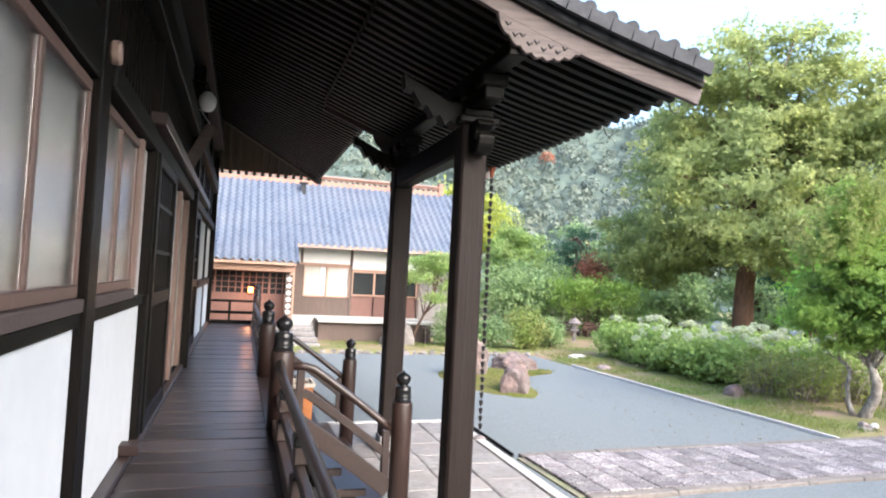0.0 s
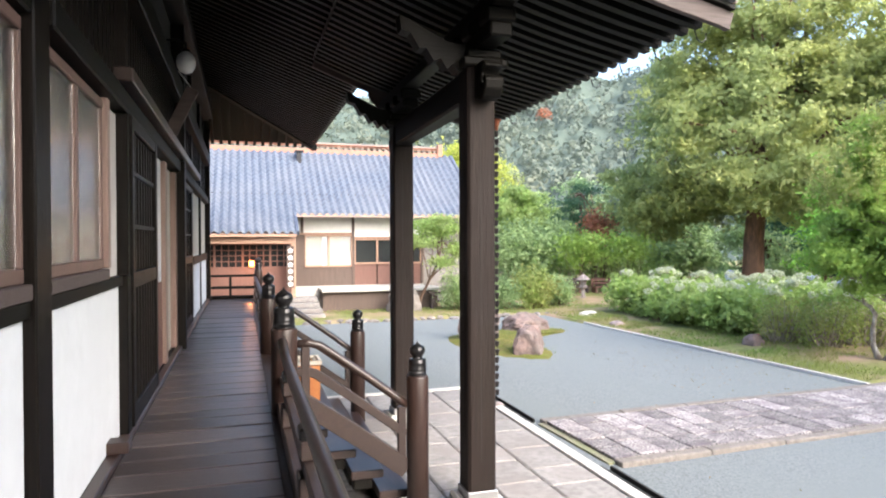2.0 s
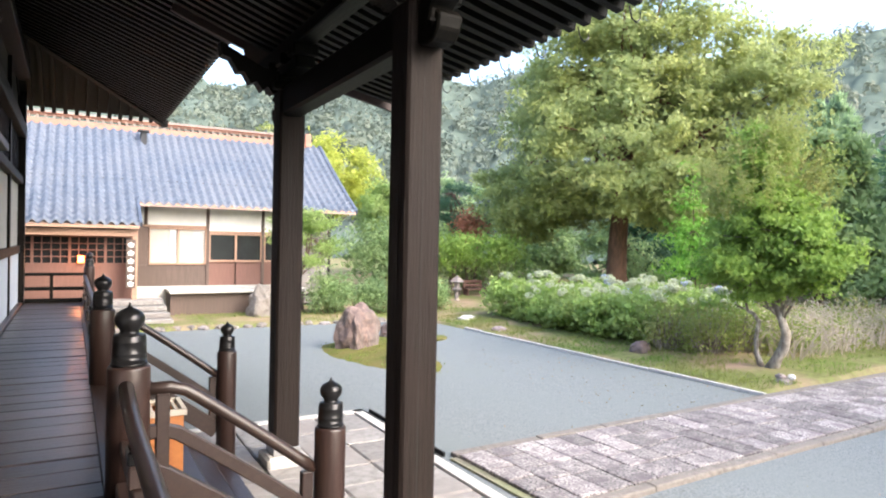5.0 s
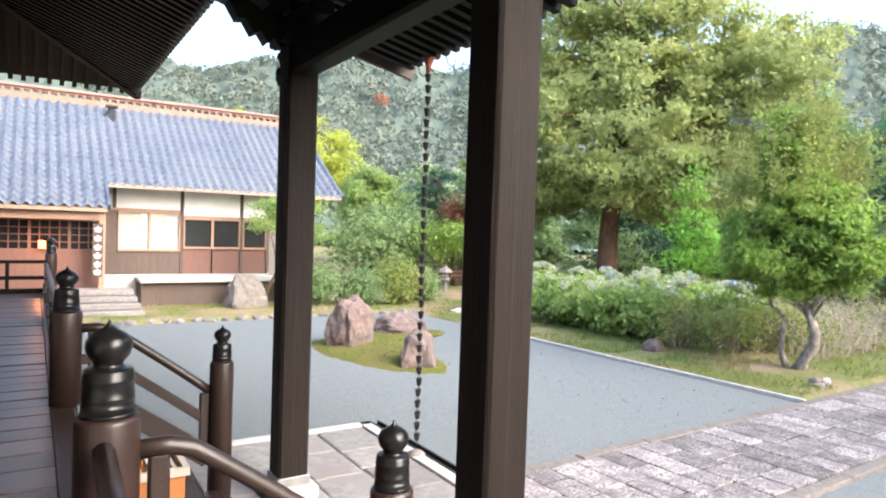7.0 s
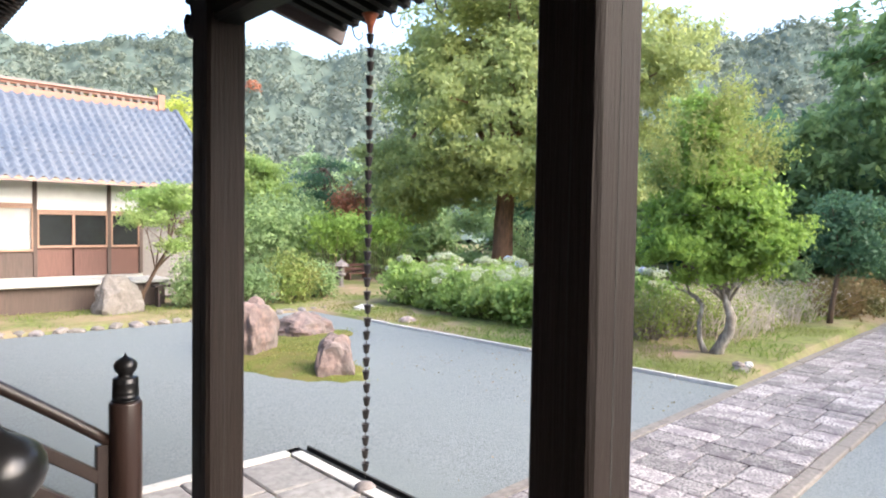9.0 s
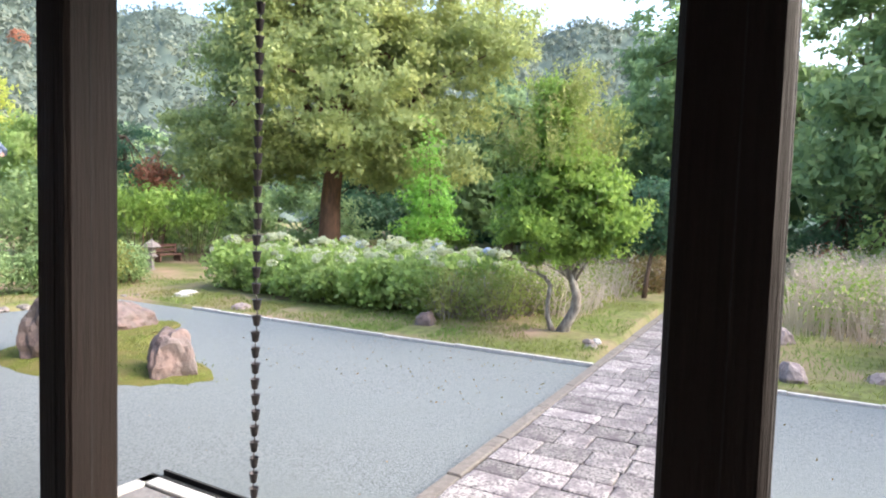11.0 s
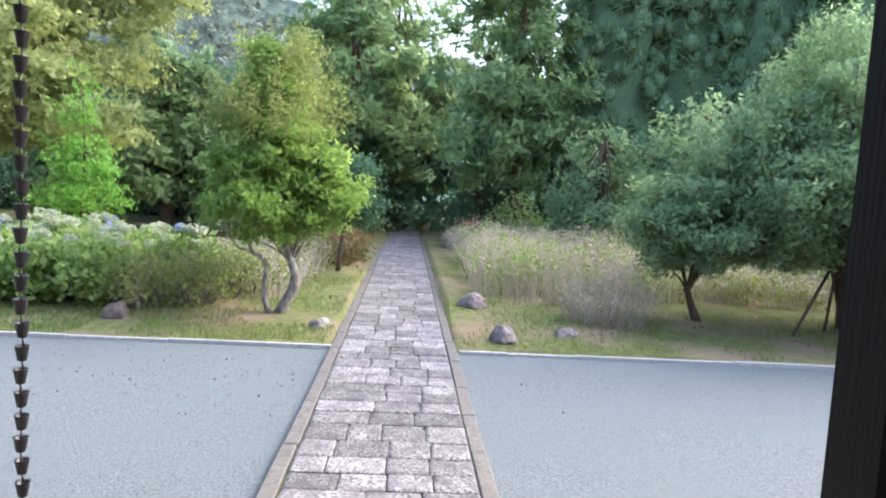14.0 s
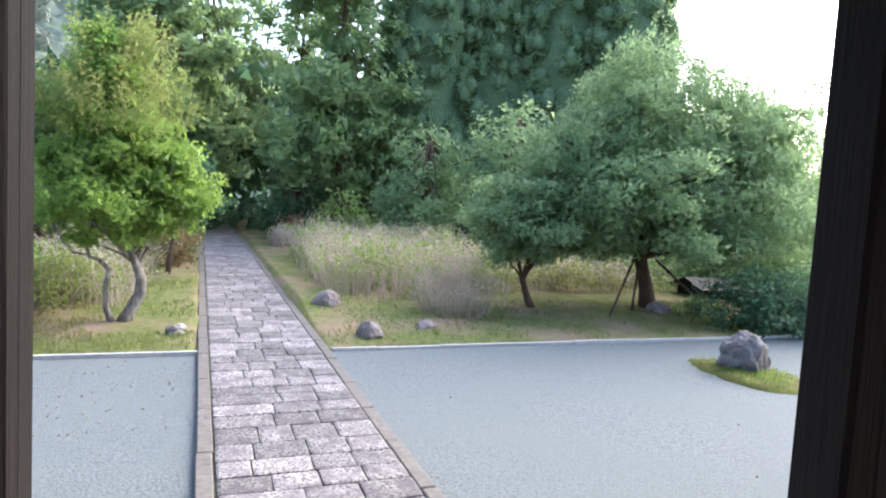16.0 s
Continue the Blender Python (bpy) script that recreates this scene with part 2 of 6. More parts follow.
L_dry = leaf_mat("dry_stalk", (0.62, 0.53, 0.47), (0.43, 0.36, 0.31), (0.42, 0.38, 0.28), big=0.8)
L_brown = leaf_mat("brown_leaf", (0.27, 0.17, 0.08), (0.19, 0.14, 0.06), (0.16, 0.15, 0.06))
L_grass = leaf_mat("grass_blade", (0.190, 0.286, 0.065), (0.131, 0.202, 0.048), (0.238, 0.238, 0.083), big=0.5)
L_flower = leaf_mat("pale_hydrangea_petal", (0.58, 0.60, 0.42), (0.42, 0.48, 0.30), (0.47, 0.50, 0.40), big=1.5)
L_flowerblue = leaf_mat("blue_hydrangea_petal", (0.34, 0.42, 0.68), (0.42, 0.50, 0.70), (0.45, 0.48, 0.62))


# ---- mesh tools ----
class Mesh:
    """Collects boxes, tubes and turned shapes into one mesh."""

    def __init__(self):
        self.v, self.f = [], []

    def add(self, verts, faces):
        k = len(self.v)
        self.v += [tuple(p) for p in verts]
        self.f += [tuple(i + k for i in q) for q in faces]
        return self

    def box(self, x0, x1, y0, y1, z0, z1, m=None):
        p = [Vector(q) for q in ((x0, y0, z0), (x1, y0, z0), (x1, y1, z0), (x0, y1, z0), (x0, y0, z1), (x1, y0, z1), (x1, y1, z1), (x0, y1, z1))]
        if m is not None:
            p = [m @ q for q in p]
        return self.add(p, [(0, 3, 2, 1), (4, 5, 6, 7), (0, 1, 5, 4), (1, 2, 6, 5), (2, 3, 7, 6), (3, 0, 4, 7)])

    def beam(self, a, b, w, h):
        """A squared timber from a to b, w wide and h deep."""
        a, b = Vector(a), Vector(b)
        d = (b - a).normalized()
        s = d.cross(Vector((0, 0, 1)))
        s = s.normalized() if s.length > 1e-4 else Vector((1, 0, 0))
        u = s.cross(d)
        p = [c + s * i * w / 2 + u * j * h / 2 for c in (a, b) for i, j in ((-1, -1), (1, -1), (1, 1), (-1, 1))]
        return self.add(p, [(0, 1, 2, 3), (7, 6, 5, 4), (0, 4, 5, 1), (1, 5, 6, 2), (2, 6, 7, 3), (3, 7, 4, 0)])

    def tube(self, pts, radii, n=8):
        pts = [Vector(p) for p in pts]
        if not hasattr(radii, "__len__"):
            radii = [radii] * len(pts)
        rings = []
        for i, p in enumerate(pts):
            d = (pts[min(i + 1, len(pts) - 1)] - pts[max(i - 1, 0)]).normalized()
            s = d.cross(Vector((0.31, 0.17, 0.93)))
            s = s.normalized() if s.length > 1e-4 else Vector((1, 0, 0))
            u = d.cross(s)
            rings.append([p + (s * math.cos(6.2832 * k / n) + u * math.sin(6.2832 * k / n)) * radii[i] for k in range(n)])
        f = [(i * n + k, i * n + (k + 1) % n, (i + 1) * n + (k + 1) % n, (i + 1) * n + k) for i in range(len(pts) - 1) for k in range(n)]
        f += [tuple(range(n - 1, -1, -1)), tuple((len(pts) - 1) * n + k for k in range(n))]
        return self.add([q for r in rings for q in r], f)

    def lathe(self, x, y, profile, n=20):
        """profile: (radius, z) from below to above."""
        v = [(x + r * math.cos(6.2832 * k / n), y + r * math.sin(6.2832 * k / n), z) for r, z in profile for k in range(n)]
        f = [(i * n + k, i * n + (k + 1) % n, (i + 1) * n + (k + 1) % n, (i + 1) * n + k) for i in range(len(profile) - 1) for k in range(n)]
        f += [tuple(range(n - 1, -1, -1)), tuple((len(profile) - 1) * n + k for k in range(n))]
        return self.add(v, f)

    def sweep(self, pts, w, h):
        """One continuous squared rail of width w and height h along pts, kept upright."""
        pts = [Vector(p) for p in pts]
        ring = []
        for i, p in enumerate(pts):
            d = (pts[min(i + 1, len(pts) - 1)] - pts[max(i - 1, 0)]).normalized()
            s = d.cross(Vector((0, 0, 1))).normalized()
            u = s.cross(d)
            ring += [p + s * a * w / 2 + u * c * h / 2 for a, c in ((-1, -1), (1, -1), (1, 1), (-1, 1))]
        n = len(pts)
        f = [(4 * i + k, 4 * i + 4 + k, 4 * i + 4 + (k + 1) % 4, 4 * i + (k + 1) % 4) for i in range(n - 1) for k in range(4)]
        return self.add(ring, f + [(0, 1, 2, 3), (4 * n - 1, 4 * n - 2, 4 * n - 3, 4 * n - 4)])

    def plate(self, outline, origin, u, w, thick):
        """A flat cut-out: outline in (u, w) coordinates from origin, given thickness across."""
        o, u, w = Vector(origin), Vector(u), Vector(w)
        t = u.cross(w).normalized() * thick
        n = len(outline)
        v = [o + u * a + w * b + t * s for s in (-0.5, 0.5) for a, b in outline]
        f = [tuple(range(n - 1, -1, -1)), tuple(range(n, 2 * n))]
        f += [(i, (i + 1) % n, n + (i + 1) % n, n + i) for i in range(n)]
        return self.add(v, f)


def build(name, mb, material, parent=None, smooth=False, bevel=0.0):
    me = bpy.data.meshes.new(name)
    me.from_pydata(mb.v, [], mb.f)
    me.materials.append(material)
    if smooth:
        me.shade_smooth()
    ob = new(name, me)
    if parent is not None:
        ob.parent = parent
        ob.matrix_parent_inverse = parent.matrix_world.inverted() if parent.type != 'EMPTY' else Matrix.Translation(-parent.location)
    if bevel:
        md = ob.modifiers.new("bevel", 'BEVEL')
        md.width, md.segments, md.limit_method = bevel, 1, 'ANGLE'
    return ob


def thing(name, loc, label, category, group="", kind=""):
    ob = new(name)
    ob.location = loc
    ob.empty_display_size = 0.1
    return tagged(ob, label, category, group, kind)


def leaves(name, pts, size, material, parent=None, width=0.55, up=0.0, face=None, along=None, sides=4, loose=0.35):
    """Many small leaves at pts, each a rhombus (sides=4) or a pointed blade (sides=3)."""
    pts = np.asarray(pts, dtype=float)
    n = len(pts)
    a = np.random.normal(size=(n, 3))
    a[:, 2] += up
    if along is not None:
        a = along + a * 0.35
    a /= np.linalg.norm(a, axis=1)[:, None]
    if face is not None:
        face = face + np.random.normal(size=(n, 3)) * loose
        a = np.cross(face, a)
        a /= np.linalg.norm(a, axis=1)[:, None] + 1e-9
    b = np.cross(a, np.random.normal(size=(n, 3)) if face is None else face)
    b /= np.linalg.norm(b, axis=1)[:, None] + 1e-9
    s = (np.random.uniform(0.6, 1.3, n) * size)[:, None]
    if sides == 3:
        v = np.stack([pts - a * s + b * s * width, pts + a * s, pts - a * s - b * s * width], 1).reshape(-1, 3)
    else:
        v = np.stack([pts - a * s, pts + b * s * width, pts + a * s, pts - b * s * width], 1).reshape(-1, 3)
    me = bpy.data.meshes.new(name)
    me.vertices.add(sides * n)
    me.vertices.foreach_set("co", v.ravel())
    me.loops.add(sides * n)
    me.loops.foreach_set("vertex_index", np.arange(sides * n))
    me.polygons.add(n)
    me.polygons.foreach_set("loop_start", np.arange(n) * sides)
    me.update()
    me.validate()
    me.materials.append(material)
    ob = new(name, me)
    if parent is not None:
        ob.parent = parent
        ob.matrix_parent_inverse = Matrix.Translation(-parent.location)
    return tagged(ob, kind="stuff")


def clumps(balls, n, shell=0.45):
    """Places of twigs, crowded towards the skin of the given (centre, radii) ellipsoids."""
    vol = np.array([r[0] * r[1] * r[2] for _, r in balls]) ** 0.8
    which = np.random.choice(len(balls), n, p=vol / vol.sum())
    d = np.random.normal(size=(n, 3))
    d /= np.linalg.norm(d, axis=1)[:, None]
    rad = np.random.uniform(0, 1, n) ** shell
    c = np.array([b[0] for b in balls])[which]
    r = np.array([b[1] for b in balls])[which]
    return c + d * r * rad[:, None]


def spray(centres, per, spread, flat=0.6):
    c = np.repeat(centres, per, axis=0)
    return c + np.random.normal(size=c.shape) * spread * np.array([1, 1, flat])


def outward(pts, balls):
    """Facings for leaves: away from the heart of the crown, and towards the light."""
    c = np.average([b[0] for b in balls], axis=0, weights=[b[1][0] * b[1][2] for b in balls])
    d = pts - c
    d /= np.linalg.norm(d, axis=1)[:, None] + 1e-6
    return d + np.array((0, 0, 0.45))


def limbs(mb, start_pts, start_r, tips, thin=0.02, n=6):
    """Boughs that leave the trunk and reach out to the tips."""
    for tip in tips:
        tip = Vector(tip)
        k = random.randrange(len(start_pts))
        s = Vector(start_pts[k])
        mid = s.lerp(tip, 0.5) + Vector((random.uniform(-1, 1), random.uniform(-1, 1), random.uniform(-0.2, 0.9))) * (tip - s).length * 0.12
        mb.tube([s, s.lerp(mid, 0.5) + Vector((0, 0, 0.03)), mid, mid.lerp(tip, 0.6), tip], [start_r * 0.42, start_r * 0.32, start_r * 0.2, start_r * 0.1, thin], n)


def tree(name, label, base, trunk, radii, balls, n, per, spread, size, leaf, bark, boughs=14, group="", flat=0.6, shell=0.45, width=0.55, cat="tree", pads=0, pad_r=1.0):
    t = thing(name, base, label, cat, group)
    mb = Mesh()
    mb.tube(trunk, radii, 9)
    if pads:
        heads = clumps(balls, pads, 0.36)
        cs = clumps([(h, (pad_r * q, pad_r * q, pad_r * q * 0.6)) for h, q in zip(heads, np.random.uniform(0.6, 1.25, pads))], n - n // 4, 0.55)
        cs = np.concatenate([cs, clumps(balls, n // 4, 0.4)])
        cs[:, 2] = np.maximum(cs[:, 2], base[2] + 0.6)
    else:
        cs = clumps(balls, n, shell)
    upper = trunk[len(trunk) // 2:]
    limbs(mb, upper, radii[len(trunk) // 2], [cs[i] for i in np.random.choice(n, min(boughs, n), replace=False)], 0.015)
    build("trunk", mb, bark, t, True)
    pts = spray(cs, per, spread, flat)
    leaves("crown", pts, size, leaf, t, width, 0.0, outward(pts, balls), None, 3, 0.9)
    return t


# ---- ground ----
COURT = (1.0, 10.6, -34.0, 14.0)     # gravel court: x0, x1, y0, y1
TURN = 0.036                         # the garden's axes are turned a little against the hall's
PATH_W = (-0.80, 0.80)               # path, inside its kerbs, across its middle line


def edge_x(y):
    """Where the gravel court ends towards the garden."""
    return 10.57 - TURN * (y - 1.75)


def path_mid(x):
    return 1.752 + TURN * (x - 10.05)


PATH_M = Matrix.Translation((4.40, path_mid(4.40), 0.0)) @ Euler((0, 0, math.atan(TURN))).to_matrix().to_4x4()



def ground_height(x, y):
    d = math.hypot(x - 10, y - 4)
    z = 0.05 + 0.05 * noise.noise(Vector((x * 0.35, y * 0.35, 0))) + 0.03 * noise.noise(Vector((x * 1.3, y * 1.3, 3)))
    e = edge_x(y)
    if x > e:
        z += min((x - e) * 0.03, 0.12)
    if COURT[0] - 4 < x < e + 0.04 and y < COURT[3] + 0.05:
        z = -0.08
    if x > 4 and abs(y - path_mid(x)) < 0.98:
        z = min(z, 0.0)
    return z - (max(d - 120, 0) * 0.01)


def make_ground():
    s = np.sinh(np.linspace(-5.2, 5.2, 150)) / np.sinh(5.2) * 900
    xs = sorted([10 + v for v in s] + [10.1 + 0.08 * i for i in range(12)])
    ys = sorted([4 + v for v in s] + [14.02, 14.12] + [0.35 + 0.1 * i for i in range(28)])
    nx, ny = len(xs), len(ys)
    v = [(x, y, ground_height(x, y)) for y in ys for x in xs]
    f = [(j * nx + i, j * nx + i + 1, (j + 1) * nx + i + 1, (j + 1) * nx + i) for j in range(ny - 1) for i in range(nx - 1)]
    g = Mesh().add(v, f)
    ob = build("ground", g, M_ground, None, True)
    tagged(ob, "grass, moss and bare brown soil of the garden", "ground", kind="structure")
    c = Mesh()
    n = 60
    gx, gy = np.linspace(0, 1, n), np.linspace(COURT[2], COURT[3], 3 * n)
    c.add([(x, y, 0.008 * noise.noise(Vector((x * 0.8, y * 0.8, 0)))) for y in gy for x in COURT[0] + (edge_x(y) - COURT[0]) * gx],
          [(j * n + i, j * n + i + 1, (j + 1) * n + i + 1, (j + 1) * n + i) for j in range(3 * n - 1) for i in range(n - 1)])
    tagged(build("gravel_court", c, M_gravel, None, True), "raked blue-grey gravel court in front of the hall", "gravel", kind="structure")
    # thin pale edging between gravel and grass
    k = Mesh()
    for y0, y1 in ((-30.0, 0.78), (2.72, 11.6)):
        y = y0
        while y < y1 - 0.05:
            e = min(y + random.uniform(0.9, 1.5), y1)
            j = random.uniform(-0.012, 0.012)
            x, m = edge_x((y + e) / 2) + j, Matrix.Rotation(math.atan(TURN), 4, 'Z')
            k.box(-0.01, 0.06, (y - e) / 2, (e - y) / 2 - 0.008, -0.06, 0.055 + random.uniform(-0.01, 0.01), Matrix.Translation((x, (y + e) / 2, 0)) @ m)
            y = e
    tagged(build("kerb", k, M_pale, None, bevel=0.006), "thin pale stone edging of the gravel", "kerb", kind="structure")


make_ground()


def make_path_border():
    for y0, y1 in ((PATH_W[0] - 0.15, PATH_W[0] - 0.005), (PATH_W[1] + 0.005, PATH_W[1] + 0.15)):
        k = Mesh()
        x = 0.05
        while x < 40:
            e = x + random.uniform(0.9, 1.3)
            j = random.uniform(-0.008, 0.008)
            k.box(x, e - 0.012, y0 + j, y1 + j, -0.05, 0.056 + random.uniform(-0.008, 0.008), PATH_M)
            x = e
        tagged(build("path_kerb", k, M_kerb, None, bevel=0.012), "weathered brown-grey kerb stones beside the path", "kerb", kind="structure")
    b = Mesh().box(-0.03, 40, PATH_W[0] - 0.02, PATH_W[1] + 0.02, -0.05, 0.022, PATH_M)
    return tagged(build("stone_path", b, M_joint), "straight stone-flagged garden path with mossy joints", "path", kind="structure")


stone_path = make_path_border()

# pavement under the porch roof with its pale border and gutter
pavement = tagged(build("pavement", Mesh().box(0.95, 4.06, -9.0, 4.5, -0.04, 0.022), M_joint), "pale stone slab pavement below the porch roof", "pavement", kind="structure")
g = Mesh().box(4.06, 4.20, -9.0, 4.62, -0.05, 0.062).box(0.95, 4.2, 4.50, 4.62, -0.05, 0.062)
tagged(build("pavement_border", g, M_pale, None, bevel=0.008), "pale stone border of the pavement", "border", kind="structure")
g = Mesh()
for y0, y1 in ((-9.0, 0.58), (2.50, 4.62)):
    g.box(4.205, 4.225, y0, y1, -0.02, 0.06).box(4.325, 4.35, y0, y1, -0.02, 0.05)
    g.box(4.225, 4.325, y0, y1, -0.02, 0.006)
tagged(build("gutter", g, M_black), "narrow dark rain gutter along the pavement", "gutter", kind="structure")


# ---- hall: veranda, wall, roof ----
FZ = 1.04           # veranda floor
WX = -0.25          # face of the hall's wall
EX = 0.80           # edge of the floor planks

veranda = tagged(build("veranda", Mesh().box(WX, 0.78, -9.0, 11.45, FZ - 0.16, FZ - 0.045), M_dark_y), "dark plank veranda floor along the hall", "floor", kind="structure")
g = Mesh().box(0.80, 0.98, -9.0, 0.10, FZ - 0.22, FZ - 0.003).box(0.80, 0.98, 2.93, 11.5, FZ - 0.22, FZ - 0.003).box(0.80, 0.96, 0.10, 2.93, FZ - 0.22, FZ - 0.003)
tagged(build("veranda_edge_beam", g, M_rail, None, bevel=0.01), "brown beam along the veranda's edge", "beam", kind="structure")
g = Mesh()
for i in range(11):
    y = -8.6 + i * 2.0
    g.box(0.72, 0.86, y - 0.07, y + 0.07, 0.10, FZ - 0.22).box(0.66, 0.92, y - 0.15, y + 0.15, -0.05, 0.12)
tagged(build("veranda_posts", g, M_dark_z, None, bevel=0.008), "short dark posts under the veranda", "post", kind="structure")
# plain sheet whose black stands in for the shade below the floor
tagged(build("understructure_wall", Mesh().box(-0.5, WX - 0.02, -9, 11.4, -0.05, FZ), M_void), "wall under the veranda, coloured near-black for the shade there", "wall", kind="structure")
tagged(build("wall_sill", Mesh().box(WX, WX + 0.075, -9, 11.3, FZ, FZ + 0.055), M_rail, None, bevel=0.008), "brown sill along the foot of the wall", "sill", kind="structure")


def wall_post(y0, y1, z1=5.9, x=WX + 0.10):
    return tagged(build("wall_post", Mesh().box(WX - 0.12, x, y0, y1, FZ, z1), M_dark_z, None, bevel=0.008), "dark stained square post in the hall's wall", "post", kind="structure")


def plaster(y0, y1, z0, z1):
    g = Mesh().box(WX - 0.10, WX, y0, y1, z0, z1)
    return tagged(build("wall_west", g, M_plaster), "white plastered lower wall panel", "wall", kind="structure")


def hall_window(y0, y1, z0, z1, panes, label, cloth):
    """A timber window with glass and a curtain close behind it."""
    w = thing("window", (WX, (y0 + y1) / 2, z0), label, "window", kind="structure")
    f = Mesh()
    f.box(WX - 0.05, WX + 0.014, y0, y1, z0, z0 + 0.06).box(WX - 0.05, WX + 0.014, y0, y1, z1 - 0.055, z1)
    step = (y1 - y0) / panes
    for i in range(panes + 1):
        y = y0 + i * step
        lo, hi = max(y - 0.024, y0), min(y + 0.024, y1)
        f.box(WX - 0.045, WX + (0.012 if i % 2 else 0.008), lo, hi, z0 + 0.06, z1 - 0.055)
    build("frame", f, M_frame, w, bevel=0.005)
    for i in range(panes):
        p = Mesh().box(WX - 0.012, WX - 0.006, y0 + i * step + 0.028, y0 + (i + 1) * step - 0.028, z0 + 0.06, z1 - 0.055)
        build("pane", p, M_pane, w).visible_shadow = False
    c = Mesh()
    n = int((y1 - y0) * 34)
    pts = []
    for i in range(n + 1):
        y = y0 + 0.02 + (y1 - y0 - 0.04) * i / n
        d = 0.022 * math.sin(y * 23 + 2 * math.sin(y * 5)) + 0.012 * math.sin(y * 61)
        pts += [(WX - 0.075 + d * 0.7, y, z0 + 0.03), (WX - 0.075 + d, y + 0.015 * math.sin(y * 9), (z0 + z1) / 2), (WX - 0.07 + d * 0.8, y, z1 - 0.02)]
    c.add(pts, [(3 * i + k, 3 * i + 3 + k, 3 * i + 4 + k, 3 * i + 1 + k) for i in range(n) for k in (0, 1)])
    build("curtain", c, cloth, w, True)
    build("backing", Mesh().box(WX - 0.16, WX - 0.13, y0, y1, z0, z1), M_void, w)
    return w


def lattice_door(y0, y1, z0, z1, x=WX + 0.03):
    """A heavy dark sliding door: barred above, slatted panel below."""
    d = thing("lattice_door", (x, (y0 + y1) / 2, z0), "dark wooden sliding door, barred above and slatted below", "door", "lattice doors")
    f = Mesh()
    zm = z0 + (z1 - z0) * 0.47
    for a, b in ((y0, y0 + 0.10), (y1 - 0.10, y1)):
        f.box(x - 0.03, x + 0.045, a, b, z0, z1)
    for a, b in ((z0, z0 + 0.14), (zm - 0.06, zm + 0.06), (z1 - 0.09, z1)):
        f.box(x - 0.028, x + 0.042, y0 + 0.10, y1 - 0.10, a, b)
    build("frame", f, M_dark_z, d, bevel=0.006)
    b = Mesh()
    k = max(int((y1 - y0) / 0.15), 3)
    for i in range(1, k):
        y = y0 + 0.05 + (y1 - y0 - 0.1) * i / k
        b.box(x - 0.012, x + 0.016, y - 0.014, y + 0.014, zm + 0.06, z1 - 0.09)
    for i in (1, 2):
        z = zm + (z1 - zm) * i / 3
        b.box(x - 0.010, x + 0.026, y0 + 0.10, y1 - 0.10, z - 0.016, z + 0.016)
    build("bars", b, M_dark_z, d)
    s = Mesh()
    for i in range(1, k):
        y = y0 + 0.05 + (y1 - y0 - 0.1) * i / k
        s.box(x - 0.01, x + 0.028, y - 0.022, y + 0.022, z0 + 0.14, zm - 0.06)
    build("slats", s, M_dark_z, d, bevel=0.004)
    build("panel", Mesh().box(x - 0.025, x - 0.012, y0 + 0.10, y1 - 0.10, z0 + 0.14, z1 - 0.09), M_void, d)
    return d


SILL, HEAD = 2.20, 3.36
hall_window(-6.46, -2.56, SILL + 0.09, HEAD - 0.02, 5, "wood-framed window with a pale curtain behind the glass", M_curtain)
hall_window(-2.31, -1.00, SILL + 0.09, HEAD - 0.02, 2, "wood-framed window with a brownish curtain behind the glass", M_curtain_tan)
plaster(-9.0, -2.54, FZ + 0.055, SILL - 0.05)
plaster(-2.30, -0.455, FZ + 0.055, SILL - 0.05)
plaster(-9.0, -6.60, SILL + 0.02, HEAD)
g = Mesh().box(WX - 0.10, WX + 0.03, -9, -2.535, SILL - 0.05, SILL + 0.02).box(WX - 0.10, WX + 0.03, -2.305, -0.46, SILL - 0.05, SILL + 0.02)
tagged(build("wall_rail", g, M_dark_y, None, bevel=0.006), "dark horizontal rail between plaster and window", "rail", kind="structure")
g = Mesh().box(WX - 0.08, WX + 0.045, -6.6, -2.56, SILL + 0.022, SILL + 0.088).box(WX - 0.08, WX + 0.045, -2.305, -1.0, SILL + 0.022, SILL + 0.088)
tagged(build("window_sill", g, M_greywood, None, bevel=0.006), "greyed timber window sill", "sill", kind="structure")
wall_post(-2.53, -2.31, x=WX + 0.05)
wall_post(-0.45, -0.30, z1=2.22, x=WX + 0.06)
wall_post(-0.38, -0.30, x=WX + 0.055)
wall_post(-6.60, -6.47)
tagged(build("upright_board", Mesh().box(WX - 0.04, WX + 0.035, -0.98, -0.90, SILL + 0.09, HEAD), M_fresh_z, None, bevel=0.006), "plain new timber board beside the window", "board", kind="structure")
tagged(build("side_light", Mesh().box(WX - 0.08, WX - 0.02, -0.895, -0.385, SILL + 0.02, HEAD), M_curtain), "narrow greyish side pane", "panel", kind="structure")
g = Mesh().box(WX - 0.02, WX + 0.13, -0.93, -0.78, FZ + 0.056, FZ + 0.13)
tagged(build("door_stop", g, M_rail, None, bevel=0.008), "small brown block at the foot of the wall", "block")

lattice_door(-0.29, 1.16, FZ + 0.06, HEAD + 0.02)
lattice_door(4.55, 6.35, FZ + 0.06, HEAD + 0.02, WX - 0.02)
